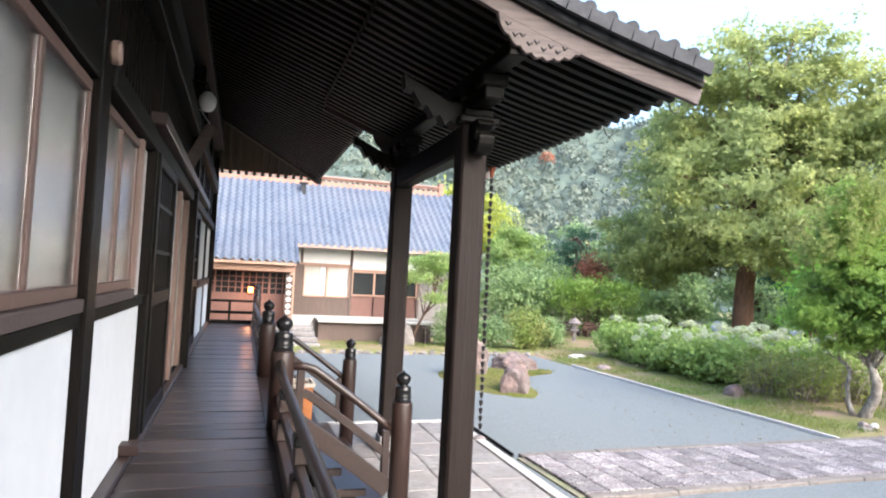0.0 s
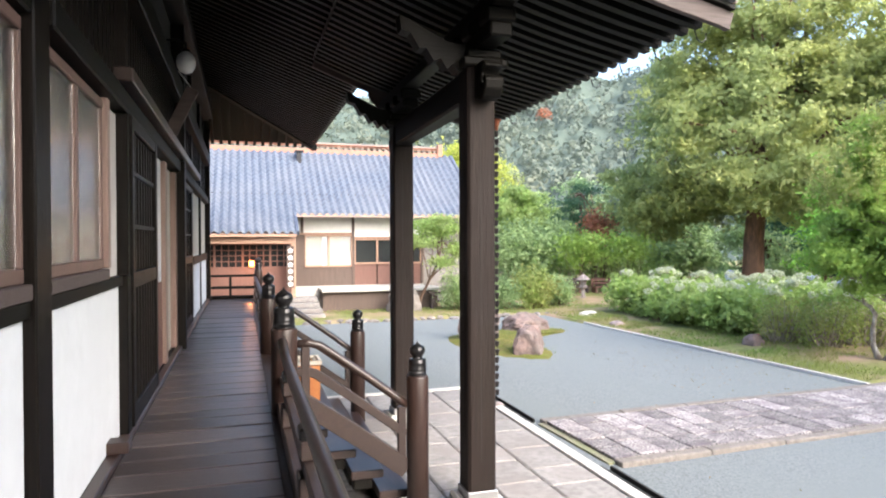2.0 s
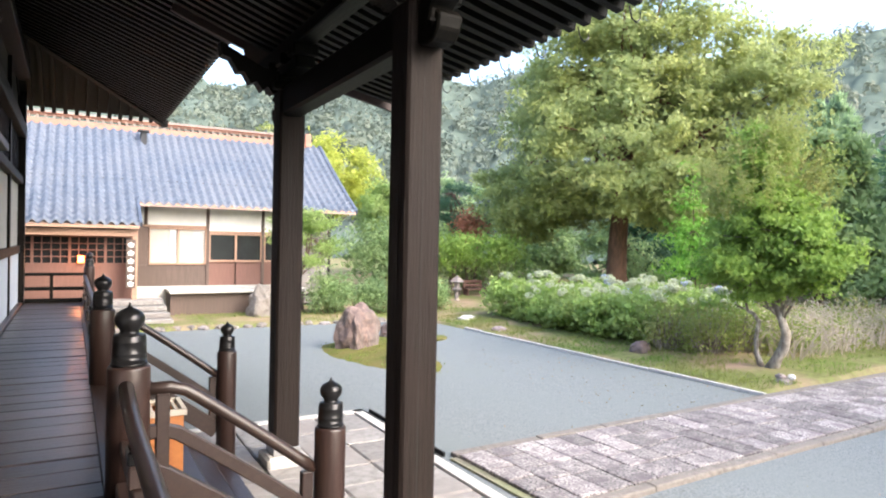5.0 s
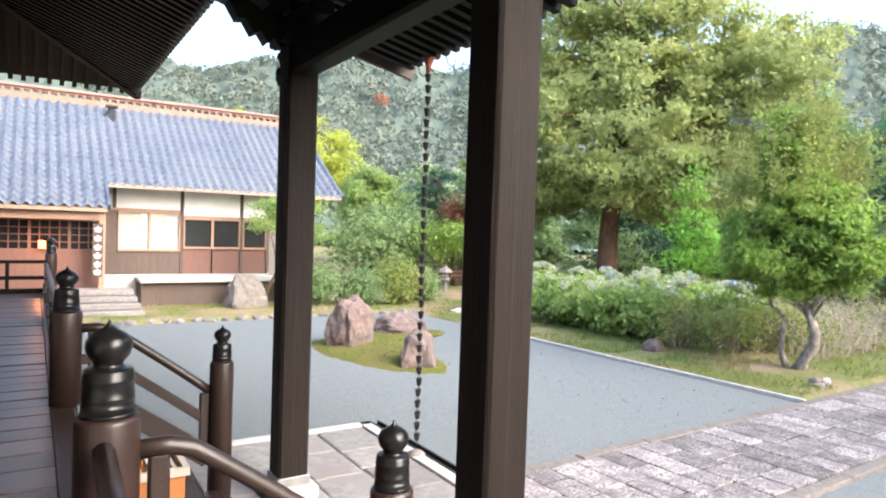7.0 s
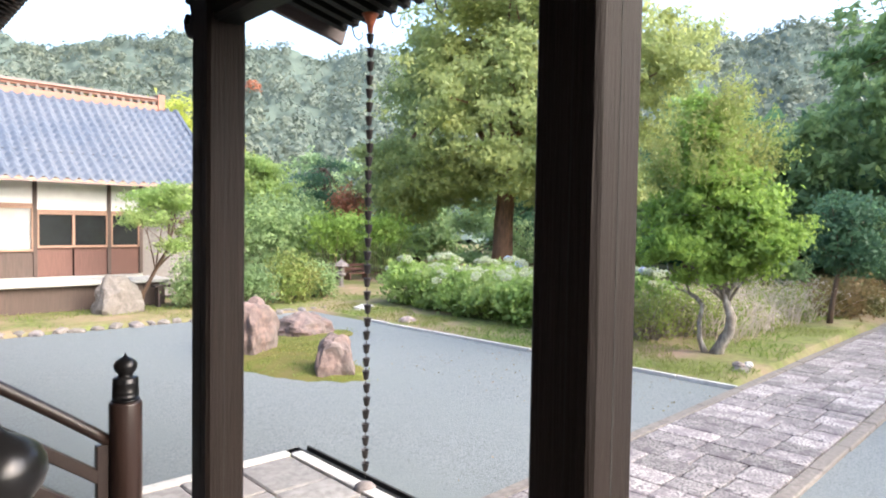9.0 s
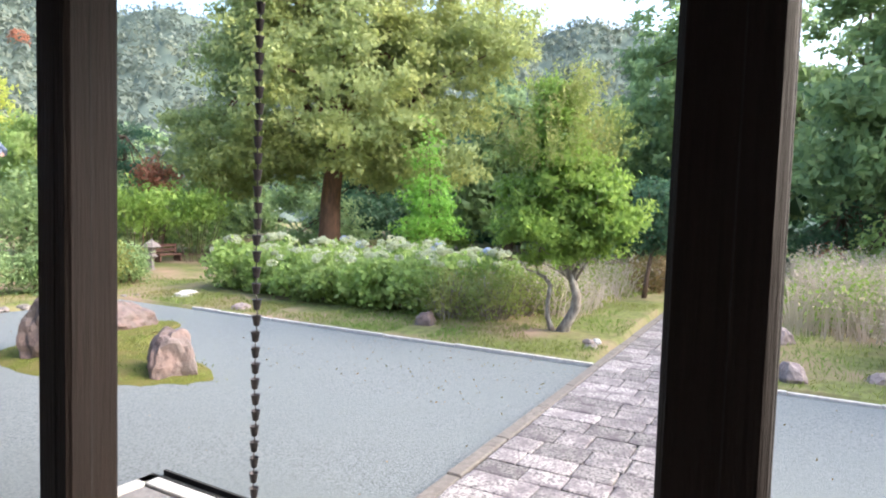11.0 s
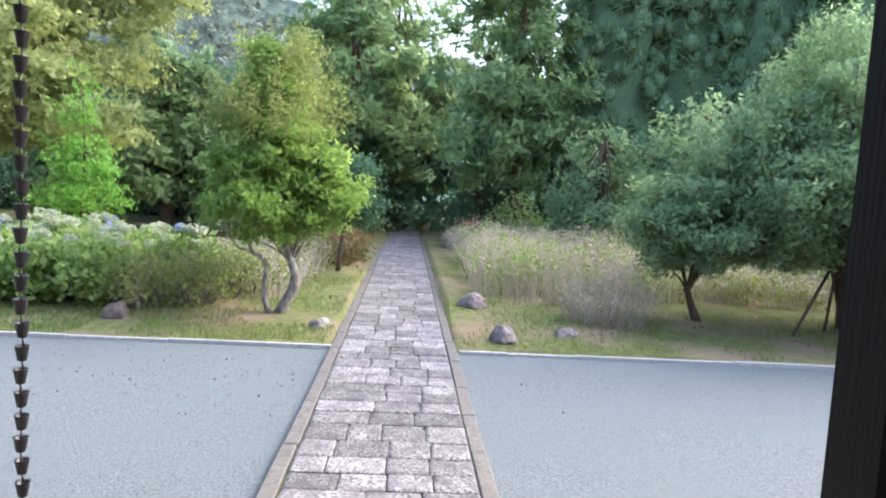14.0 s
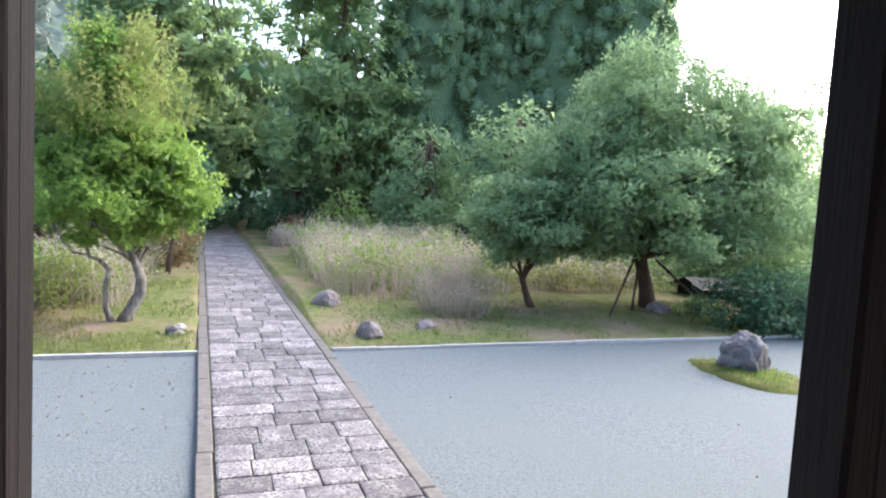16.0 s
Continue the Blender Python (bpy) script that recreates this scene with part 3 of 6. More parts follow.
# entrance bay: paper panel, timber jamb, red-brown dado
g = Mesh().box(WX - 0.08, WX - 0.03, 1.16, 2.35, 2.02, HEAD)
tagged(build("paper_panel", g, M_plaster), "white paper panel beside the entrance", "panel", kind="structure")
g = Mesh().box(WX - 0.08, WX - 0.02, 1.16, 2.35, FZ + 0.055, 2.015)
tagged(build("dado_panel", g, M_redwood, None, bevel=0.004), "reddish wooden dado panel beside the entrance", "panel", kind="structure")
g = Mesh().box(WX - 0.08, WX + 0.02, 2.355, 2.52, FZ + 0.055, HEAD).box(WX - 0.08, WX + 0.02, 3.52, 3.66, FZ + 0.055, HEAD)
tagged(build("door_jamb", g, M_fresh_z, None, bevel=0.006), "plain timber jambs of the entrance", "jamb", kind="structure")
tagged(build("door_1", Mesh().box(WX - 0.10, WX - 0.05, 2.525, 3.515, FZ + 0.055, HEAD), M_paper), "pale paper sliding door", "door", kind="structure")
# black sheet in place of the unlit recess
tagged(build("wall_dark", Mesh().box(WX - 0.10, WX - 0.03, 3.665, 6.61, FZ + 0.055, HEAD), M_void), "wall behind the sliding door, coloured near-black for shade", "wall", kind="structure")
wall_post(3.67, 3.85, x=WX + 0.12)
wall_post(6.40, 6.60, x=WX + 0.02)
plaster(6.62, 8.75, FZ + 0.055, 2.05)
plaster(8.98, 11.1, FZ + 0.055, 2.05)
wall_post(8.76, 8.97, x=WX + 0.02)
wall_post(11.1, 11.3)
tagged(build("wall_upper_north", Mesh().box(WX - 0.10, WX - 0.02, 6.62, 11.1, 2.20, HEAD), M_paper), "greyish wall panels above the rail", "wall", kind="structure")
tagged(build("wall_rail_north", Mesh().box(WX - 0.10, WX + 0.03, 6.62, 11.1, 2.055, 2.195), M_dark_y), "dark rail on the wall", "rail", kind="structure")
# timber above the openings
g = Mesh().box(WX - 0.12, WX + 0.045, -9, -2.535, HEAD, HEAD + 0.30).box(WX - 0.12, WX + 0.07, -2.305, 11.1, HEAD + 0.02, HEAD + 0.16)
g.box(WX - 0.10, WX + 0.11, -9, 11.3, 4.28, 4.52).box(WX - 0.10, WX + 0.2, -9, 11.3, 5.3, 5.5)
tagged(build("lintel_beams", g, M_dark_y, None, bevel=0.01), "dark horizontal beams above the openings", "beam", kind="structure")
g = Mesh().box(WX + 0.03, WX + 0.15, -0.75, 6.6, HEAD + 0.165, HEAD + 0.26)
tagged(build("door_track", g, M_rail, None, bevel=0.008), "brown overhanging door track", "track", kind="structure")
# the dark under the eaves is painted onto this sheet
tagged(build("wall_top", Mesh().box(WX - 0.14, WX - 0.04, -9, 11.3, HEAD + 0.16, 6.1), M_void), "upper wall, coloured near-black for the shade under the eaves", "wall", kind="structure")
g = Mesh()
y = -2.6
while y < 11:
    g.box(WX - 0.04, WX - 0.005, y, y + 0.03, HEAD + 0.17, 4.27)
    y += 0.13
tagged(build("transom_bars", g, M_dark_z), "dark barred transom above the openings", "lattice", kind="structure")
tagged(build("wall_north", Mesh().box(-9.0, WX, 11.3, 11.42, 0, 6.0), M_void), "dark end wall of the hall", "wall", kind="structure")
tagged(build("wall_south", Mesh().box(-0.40, 2.2, -9.2, -9.02, 0, 5.2), M_void), "dark wall closing the veranda", "wall", kind="structure")
tagged(build("wall_back", Mesh().box(-9.2, -9.0, -9.2, 11.42, 0, 6.0), M_void), "dark far wall of the hall", "wall", kind="structure")

# nosing stub on the post, globe lamp, hung plaque
g = Mesh().plate([(0, 0), (0.05, -0.01), (0.07, 0.03), (0.05, 0.08), (0.02, 0.11), (-0.01, 0.09), (-0.02, 0.03)], (WX + 0.12, -2.66, 3.42), (0, 1, 0), (0, 0, 1), 0.05)
tagged(build("carved_boss", g, M_fresh_y, None, bevel=0.01), "small pale carved wooden boss on the beam", "carving")
lamp = thing("wall_lamp", (-0.03, 2.69, 4.55), "white glass globe lamp on a short arm", "lamp")
g = Mesh().lathe(-0.03, 2.69, [(0.02, 4.43), (0.07, 4.45), (0.10, 4.50), (0.112, 4.56), (0.10, 4.62), (0.06, 4.67), (0.04, 4.69)], 18)
build("globe", g, M_bulb, lamp, True)
build("arm", Mesh().tube([(-0.03, 2.69, 4.68), (-0.03, 2.69, 4.78), (-0.12, 2.69, 4.82), (WX - 0.04, 2.69, 4.80)], 0.016, 8).lathe(-0.03, 2.69, [(0.05, 4.67), (0.05, 4.71)], 14), M_metal, lamp, True)
g = Mesh()
pm = Matrix.Translation((-0.11, 2.96, 4.02)) @ Euler((0, radians(25), 0)).to_matrix().to_4x4()
g.box(-0.075, 0.075, -0.018, 0.018, -0.33, 0.33, pm)
plaque = tagged(build("plaque", g, M_greywood, None, bevel=0.006), "pale weathered wooden plaque leaning out above the door", "plaque")
cord = build("cord", Mesh().tube([(0.0, 2.96, 4.34), (-0.12, 2.95, 4.5), (WX - 0.03, 2.93, 4.62)], 0.006, 5), M_white, plaque)

# end railing and far newel
g = Mesh().beam((WX + 0.08, 11.4, 1.62), (0.9, 11.4, 1.62), 0.06, 0.06).beam((WX + 0.08, 11.4, 1.33), (0.9, 11.4, 1.33), 0.05, 0.07).beam((WX + 0.08, 11.4, 1.09), (0.9, 11.4, 1.09), 0.07, 0.09)
g.box(0.27, 0.33, 11.37, 11.43, 1.09, 1.6)
tagged(build("end_railing", g, M_dark_x, None, bevel=0.006), "low dark railing closing the veranda's end", "railing", "veranda railings")


def newel(x, y, ball, foot, r):
    """A round post with a black metal onion finial."""
    t = thing("newel_post", (x, y, foot), "round brown newel post with a black onion-shaped metal cap", "post", "newel posts")
    top = ball - 0.72 * r            # shoulder of the metal sleeve
    low = top - 1.55 * r             # where the sleeve meets the wood
    build("shaft", Mesh().lathe(x, y, [(r, foot), (r, low - 0.02), (r * 0.97, low - 0.008), (r * 0.80, low)], 24), M_newel, t, True)
    cap = [(0.84, low - 0.004), (0.86, low + 0.008), (0.83, low + 0.016), (0.82, low + 0.05 * r), (0.80, low + 0.55 * r), (0.825, low + 0.60 * r), (0.80, low + 0.65 * r), (0.78, low + 1.12 * r), (0.805, low + 1.17 * r), (0.78, low + 1.22 * r), (0.76, top - 0.10 * r), (0.72, top - 0.03 * r), (0.55, top), (0.46, top + 0.05 * r), (0.44, top + 0.14 * r),
           (0.50, top + 0.24 * r), (0.64, top + 0.42 * r), (0.72, top + 0.66 * r), (0.70, top + 0.86 * r), (0.58, top + 1.06 * r), (0.38, top + 1.20 * r), (0.18, top + 1.30 * r), (0.08, top + 1.40 * r), (0.06, top + 1.50 * r), (0.01, top + 1.58 * r)]
    cap = [(q * r, z) for q, z in cap]
    o = build("finial", Mesh().lathe(x, y, cap, 22), M_metal, t, True)
    tagged(o, "glossy black metal finial")
    return t


newel(0.91, 0.0, 1.99, FZ, 0.107)
newel(0.90, 3.04, 1.985, FZ, 0.107)
newel(2.04, -0.02, 1.505, 0.03, 0.096)
newel(2.03, 3.0, 1.50, 0.03, 0.096)
newel(0.97, 11.45, 2.0, FZ, 0.10)
newel(0.89, -8.6, 2.0, FZ, 0.10)


def veranda_railing(y0, y1, rise):
    """Top rail on short capped posts, middle rail and foot rail; the top rail lifts towards the newel named by rise."""
    t = thing("veranda_railing", (0.89, (y0 + y1) / 2, FZ), "brown wooden veranda railing with a rounded top rail", "railing", "veranda railings")
    top = []
    n = 24
    for i in range(n + 1):
        y = y0 + (y1 - y0) * i / n
        near = abs(y - rise)
        top.append((0.89, y, 1.575 + 0.07 * max(0, 1 - near / 0.6) ** 2))
    build("top_rail", Mesh().tube(top, 0.037, 10), M_rail, t, True)
    build("middle_rail", Mesh().beam((0.89, y0, 1.335), (0.89, y1, 1.335), 0.05, 0.07), M_rail, t, bevel=0.006)
    build("foot_rail", Mesh().beam((0.89, y0, 1.10), (0.89, y1, 1.10), 0.085, 0.11), M_rail, t, bevel=0.008)
    k = max(round((y1 - y0) / 1.5), 1)
    step = (y1 - y0) / k
    for i in range(k):
        y = y0 + step * (i + 0.5)
        build("short_post", Mesh().box(0.84, 0.94, y - 0.075, y + 0.075, 1.157, 1.30).box(0.85, 0.93, y - 0.06, y + 0.06, 1.372, 1.47), M_rail, t, bevel=0.008)
        o = build("post_cap", Mesh().box(0.845, 0.935, y - 0.065, y + 0.065, 1.472, 1.535), M_metal, t, bevel=0.01)
    return t


veranda_railing(-8.5, -0.10, -0.10)
veranda_railing(3.13, 11.35, 3.13)


def stair_rail(y):
    t = thing("stair_rail", (1.45, y, 0.05), "curved brown wooden stair rail with two lower rails", "railing", "stair rails")

    def run(x0, z0, z1, flat):
        pts = [(x0, y, z0), (x0 + flat * 0.6, y, z0 + 0.004), (x0 + flat, y, z0 - 0.02)]
        for i in range(1, 9):
            s = i / 8
            x = x0 + flat + (1.945 - x0 - flat) * s
            pts.append((x, y, z0 - 0.02 + (z1 - z0 + 0.02) * (s * 0.93 + 0.07 * s * s)))
        return pts
    build("top_rail", Mesh().tube(run(0.98, 1.605, 1.03, 0.22), 0.036, 10), M_rail, t, True)
    mid = run(0.98, 1.37, 0.77, 0.18)
    low = run(0.98, 1.12, 0.47, 0.10)
    build("middle_rail", Mesh().sweep(mid, 0.055, 0.075), M_rail, t, bevel=0.008)
    build("string_rail", Mesh().sweep(low, 0.07, 0.16), M_rail, t, bevel=0.008)
    for x, z0, z1 in ((1.08, 1.15, 1.58), (1.90, 0.5, 1.02)):
        build("rail_post", Mesh().box(x - 0.035, x + 0.035, y - 0.03, y + 0.03, z0, z1), M_rail, t, bevel=0.006)
    return t


stair_rail(0.0)
stair_rail(3.03)

stairs = thing("stairs", (1.5, 1.5, 0.03), "open wooden steps of thick dark planks up to the veranda", "stairs", kind="structure")
for i in range(4):
    z = FZ - 0.2 * (i + 1)
    x = 0.99 + 0.245 * i
    build("tread", Mesh().box(x, x + 0.29, 0.13, 2.90, z - 0.075, z), M_rail, stairs, bevel=0.01)
    build("bearer", Mesh().box(x + 0.03, x + 0.20, 0.20, 0.34, max(z - 0.19, 0.02), z - 0.076).box(x + 0.03, x + 0.20, 2.69, 2.83, max(z - 0.19, 0.02), z - 0.076), M_dark_y, stairs, bevel=0.01)
    build("back_board", Mesh().box(x + 0.02, x + 0.045, 0.36, 2.67, max(z - 0.2, 0.02), z - 0.077), M_dark_y, stairs)

# small offering box on the top step
box = thing("offering_box", (1.13, 0.48, 0.84), "small slatted orange-brown wooden offering box", "box")
bz = 0.84
g = Mesh().box(1.02, 1.24, 0.34, 0.36, bz, bz + 0.52).box(1.02, 1.24, 0.62, 0.64, bz, bz + 0.52).box(1.02, 1.04, 0.36, 0.62, bz, bz + 0.52).box(1.22, 1.24, 0.36, 0.62, bz, bz + 0.52).box(1.04, 1.22, 0.36, 0.62, bz, bz + 0.02)
build("case", g, M_orange, box, bevel=0.004)
g = Mesh().box(1.005, 1.255, 0.325, 0.345, bz + 0.52, bz + 0.555).box(1.005, 1.255, 0.635, 0.655, bz + 0.52, bz + 0.555).box(1.005, 1.03, 0.345, 0.635, bz + 0.52, bz + 0.555).box(1.23, 1.255, 0.345, 0.635, bz + 0.52, bz + 0.555)
for i in range(4):
    g.box(1.06 + 0.045 * i, 1.075 + 0.045 * i, 0.345, 0.635, bz + 0.525, bz + 0.545)
build("slatted_top", g, M_paper, box)


# ---- porch pillars ----
def pillar(x0, x1, y0, y1):
    t = thing("porch_pillar", ((x0 + x1) / 2, (y0 + y1) / 2, 0.02), "square weathered brown timber pillar on a metal-capped stone", "pillar", "porch pillars")
    c = 0.022
    o = [(x0 + c, y0), (x1 - c, y0), (x1, y0 + c), (x1, y1 - c), (x1 - c, y1), (x0 + c, y1), (x0, y1 - c), (x0, y0 + c)]
    g = Mesh().add([(x, y, z) for z in (0.2, 3.98) for x, y in o], [tuple(range(7, -1, -1)), tuple(range(8, 16))] + [(i, (i + 1) % 8, 8 + (i + 1) % 8, 8 + i) for i in range(8)])
    build("shaft", g, M_pillar, t)
    cx, cy = (x0 + x1) / 2, (y0 + y1) / 2
    # long drying cracks
    k = Mesh()
    k.box(x0 + 0.115, x0 + 0.122, y0 - 0.0015, y0 + 0.01, 0.5, 3.5).box(x1 - 0.0015 - 0.01, x1 + 0.0015, cy + 0.02, cy + 0.026, 0.9, 3.2).box(x0 - 0.0015, x0 + 0.01, cy - 0.03, cy - 0.025, 0.7, 3.6)
    build("crack", k, M_black, t)
    build("metal_shoe", Mesh().box(x0 - 0.012, x1 + 0.012, y0 - 0.012, y1 + 0.012, 0.155, 0.235), M_steel, t, bevel=0.006)
    build("base_stone", Mesh().box(x0 - 0.08, x1 + 0.08, y0 - 0.08, y1 + 0.08, 0.0, 0.155), M_pale, t, bevel=0.025)
    return t


PA, PB = (2.48, 2.74, -0.12, 0.15), (2.50, 2.77, 2.88, 3.15)
pillar(*PA)
pillar(*PB)

curl = [(0, 0), (0.10, -0.03), (0.20, -0.02), (0.26, 0.04), (0.28, 0.12), (0.23, 0.17), (0.20, 0.13), (0.22, 0.09), (0.17, 0.07), (0.14, 0.12), (0.17, 0.20), (0.26, 0.24), (0.22, 0.29), (0.10, 0.30), (0, 0.30)]
frame_work = thing("porch_beams", (2.63, 1.5, 3.75), "dark carved porch beams and brackets on the pillars", "beam", kind="structure")
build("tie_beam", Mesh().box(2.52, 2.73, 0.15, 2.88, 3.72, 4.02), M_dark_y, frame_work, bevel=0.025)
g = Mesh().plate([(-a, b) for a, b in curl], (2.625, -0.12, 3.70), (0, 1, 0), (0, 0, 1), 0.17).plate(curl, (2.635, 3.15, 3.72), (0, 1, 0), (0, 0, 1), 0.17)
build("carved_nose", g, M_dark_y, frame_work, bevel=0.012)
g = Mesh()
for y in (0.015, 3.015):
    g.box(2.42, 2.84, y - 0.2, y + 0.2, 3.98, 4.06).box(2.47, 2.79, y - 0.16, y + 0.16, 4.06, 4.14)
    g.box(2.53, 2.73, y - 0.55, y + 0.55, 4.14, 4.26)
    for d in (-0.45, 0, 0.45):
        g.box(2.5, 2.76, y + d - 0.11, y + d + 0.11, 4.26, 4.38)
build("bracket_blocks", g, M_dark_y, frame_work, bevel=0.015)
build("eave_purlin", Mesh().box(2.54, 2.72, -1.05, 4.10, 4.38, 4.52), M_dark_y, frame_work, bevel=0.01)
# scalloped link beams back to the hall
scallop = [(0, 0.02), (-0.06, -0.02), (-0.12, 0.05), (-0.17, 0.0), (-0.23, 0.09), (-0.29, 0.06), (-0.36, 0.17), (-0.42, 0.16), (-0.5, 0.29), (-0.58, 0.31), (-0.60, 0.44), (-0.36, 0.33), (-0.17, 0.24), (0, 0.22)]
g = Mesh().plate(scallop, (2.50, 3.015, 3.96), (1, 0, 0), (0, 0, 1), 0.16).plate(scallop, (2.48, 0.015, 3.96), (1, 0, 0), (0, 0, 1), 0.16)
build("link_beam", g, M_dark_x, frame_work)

# ---- roofs ----
RX, RZ = 2.35, 4.90        # main eave edge, underside
HX = -0.3
SLOPE = 0.36
NY = 11.6


def main_z(x):
    return RZ + (RX - x) * SLOPE


roof = thing("hall_roof", (RX, 0, RZ), "great dark tiled roof of the hall with exposed rafters", "roof", kind="structure")
g = Mesh()
ridge = (-9.0, main_z(-9.0) + 3.0)
t0 = 0.09
v = [(RX, -9.6, RZ + t0), (RX, NY, RZ + t0), (HX, 8.9, main_z(HX) + t0), (HX, -9.6, main_z(HX) + t0)]
v += [(p[0], p[1], p[2] + 0.05) for p in v]
g.add(v, [(0, 1, 2, 3), (4, 7, 6, 5), (0, 4, 5, 1), (1, 5, 6, 2), (3, 2, 6, 7), (0, 3, 7, 4)])
v = [(RX, NY, RZ + t0), (-9.0, NY, RZ + t0), (-9.0, 8.9, main_z(HX) + t0), (HX, 8.9, main_z(HX) + t0)]
v += [(p[0], p[1], p[2] + 0.05) for p in v]
g.add(v, [(0, 1, 2, 3), (4, 7, 6, 5), (0, 4, 5, 1), (1, 5, 6, 2), (2, 6, 7, 3)])
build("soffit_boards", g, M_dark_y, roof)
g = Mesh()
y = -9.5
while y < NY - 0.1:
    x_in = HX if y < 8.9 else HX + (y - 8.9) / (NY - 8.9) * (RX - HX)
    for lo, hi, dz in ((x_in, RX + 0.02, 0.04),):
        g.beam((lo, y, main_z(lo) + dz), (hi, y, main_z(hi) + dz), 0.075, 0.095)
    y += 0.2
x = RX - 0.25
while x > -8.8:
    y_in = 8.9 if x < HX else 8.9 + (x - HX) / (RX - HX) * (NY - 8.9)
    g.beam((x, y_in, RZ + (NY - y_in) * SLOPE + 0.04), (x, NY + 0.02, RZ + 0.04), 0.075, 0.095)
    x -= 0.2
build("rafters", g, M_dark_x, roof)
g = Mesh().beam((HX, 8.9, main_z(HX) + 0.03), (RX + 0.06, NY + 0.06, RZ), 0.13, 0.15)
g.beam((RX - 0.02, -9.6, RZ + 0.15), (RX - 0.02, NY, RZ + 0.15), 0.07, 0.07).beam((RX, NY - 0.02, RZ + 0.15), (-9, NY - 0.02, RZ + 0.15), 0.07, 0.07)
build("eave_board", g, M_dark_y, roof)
g = Mesh()
apex = main_z(-9.0) + 2.6
v = [(RX + 0.06, -9.6, RZ + 0.19), (RX + 0.06, NY + 0.06, RZ + 0.19), (-9.0, 3.0, apex), (-9.0, -9.6, apex)]
g.add(v + [(-9.0, NY + 0.06, RZ + 0.19)], [(0, 1, 2, 3), (1, 4, 2)])
y = -9.5
while y < NY:
    g.tube([(RX - 0.3, y, RZ + 0.36), (RX + 0.08, y, RZ + 0.22)], 0.05, 8)
    y += 0.27
x = RX
while x > -8.8:
    g.tube([(x, NY - 0.3, RZ + 0.36), (x, NY + 0.08, RZ + 0.22)], 0.05, 8)
    x -= 0.27
build("tiles", g, M_tiledark, roof)

CY0, CY1, CX = -1.02, 4.10, 4.30


def porch_z(x):
    """Underside of the porch roof: a gently hollow curve from the hall's eave out to its own."""
    s = (x - 1.6) / (CX - 1.6)
    return 5.10 - 0.80 * s - 0.16 * math.sin(min(max(s, 0), 1) * math.pi) * 0.5


porch = thing("porch_roof", (3.3, 1.5, 4.3), "projecting tiled porch roof with exposed rafters and carved bargeboards", "roof", kind="structure")
XS = [1.6 + (CX - 1.6) * i / 9 for i in range(10)]
g = Mesh()
y = CY0 + 0.16
while y < CY1 - 0.1:
    for a, b in zip(XS[:-1], XS[1:]):
        g.beam((a, y, porch_z(a) - 0.005), (b + 0.005, y, porch_z(b + 0.005) - 0.005), 0.08, 0.10)
    y += 0.185
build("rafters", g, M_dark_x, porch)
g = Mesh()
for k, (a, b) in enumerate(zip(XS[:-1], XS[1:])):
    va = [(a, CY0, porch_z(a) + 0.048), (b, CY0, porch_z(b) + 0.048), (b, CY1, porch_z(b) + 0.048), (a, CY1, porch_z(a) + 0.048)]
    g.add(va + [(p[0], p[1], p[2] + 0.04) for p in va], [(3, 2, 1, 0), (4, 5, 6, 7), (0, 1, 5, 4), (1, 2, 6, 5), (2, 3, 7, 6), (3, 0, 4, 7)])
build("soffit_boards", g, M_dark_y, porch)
# rolled roof tiles
g = Mesh()
y = CY0 - 0.12
while y < CY1 + 0.12:
    pts = [(a, y, porch_z(a) + 0.20) for a in XS] + [(CX + 0.10, y, porch_z(CX) + 0.17)]
    g.tube(pts, 0.06, 8)
    y += 0.235
for a, b in zip(XS[:-1], XS[1:]):
    b2 = b + 0.09 if b == XS[-1] else b
    va = [(a, CY0 - 0.16, porch_z(a) + 0.10), (b2, CY0 - 0.16, porch_z(b2) + 0.10), (b2, CY1 + 0.16, porch_z(b2) + 0.10), (a, CY1 + 0.16, porch_z(a) + 0.10)]
    g.add(va + [(p[0], p[1], p[2] + 0.08) for p in va], [(3, 2, 1, 0), (4, 5, 6, 7), (0, 1, 5, 4), (1, 2, 6, 5), (2, 3, 7, 6), (3, 0, 4, 7)])
build("tiles", g, M_tiledark, porch, True)
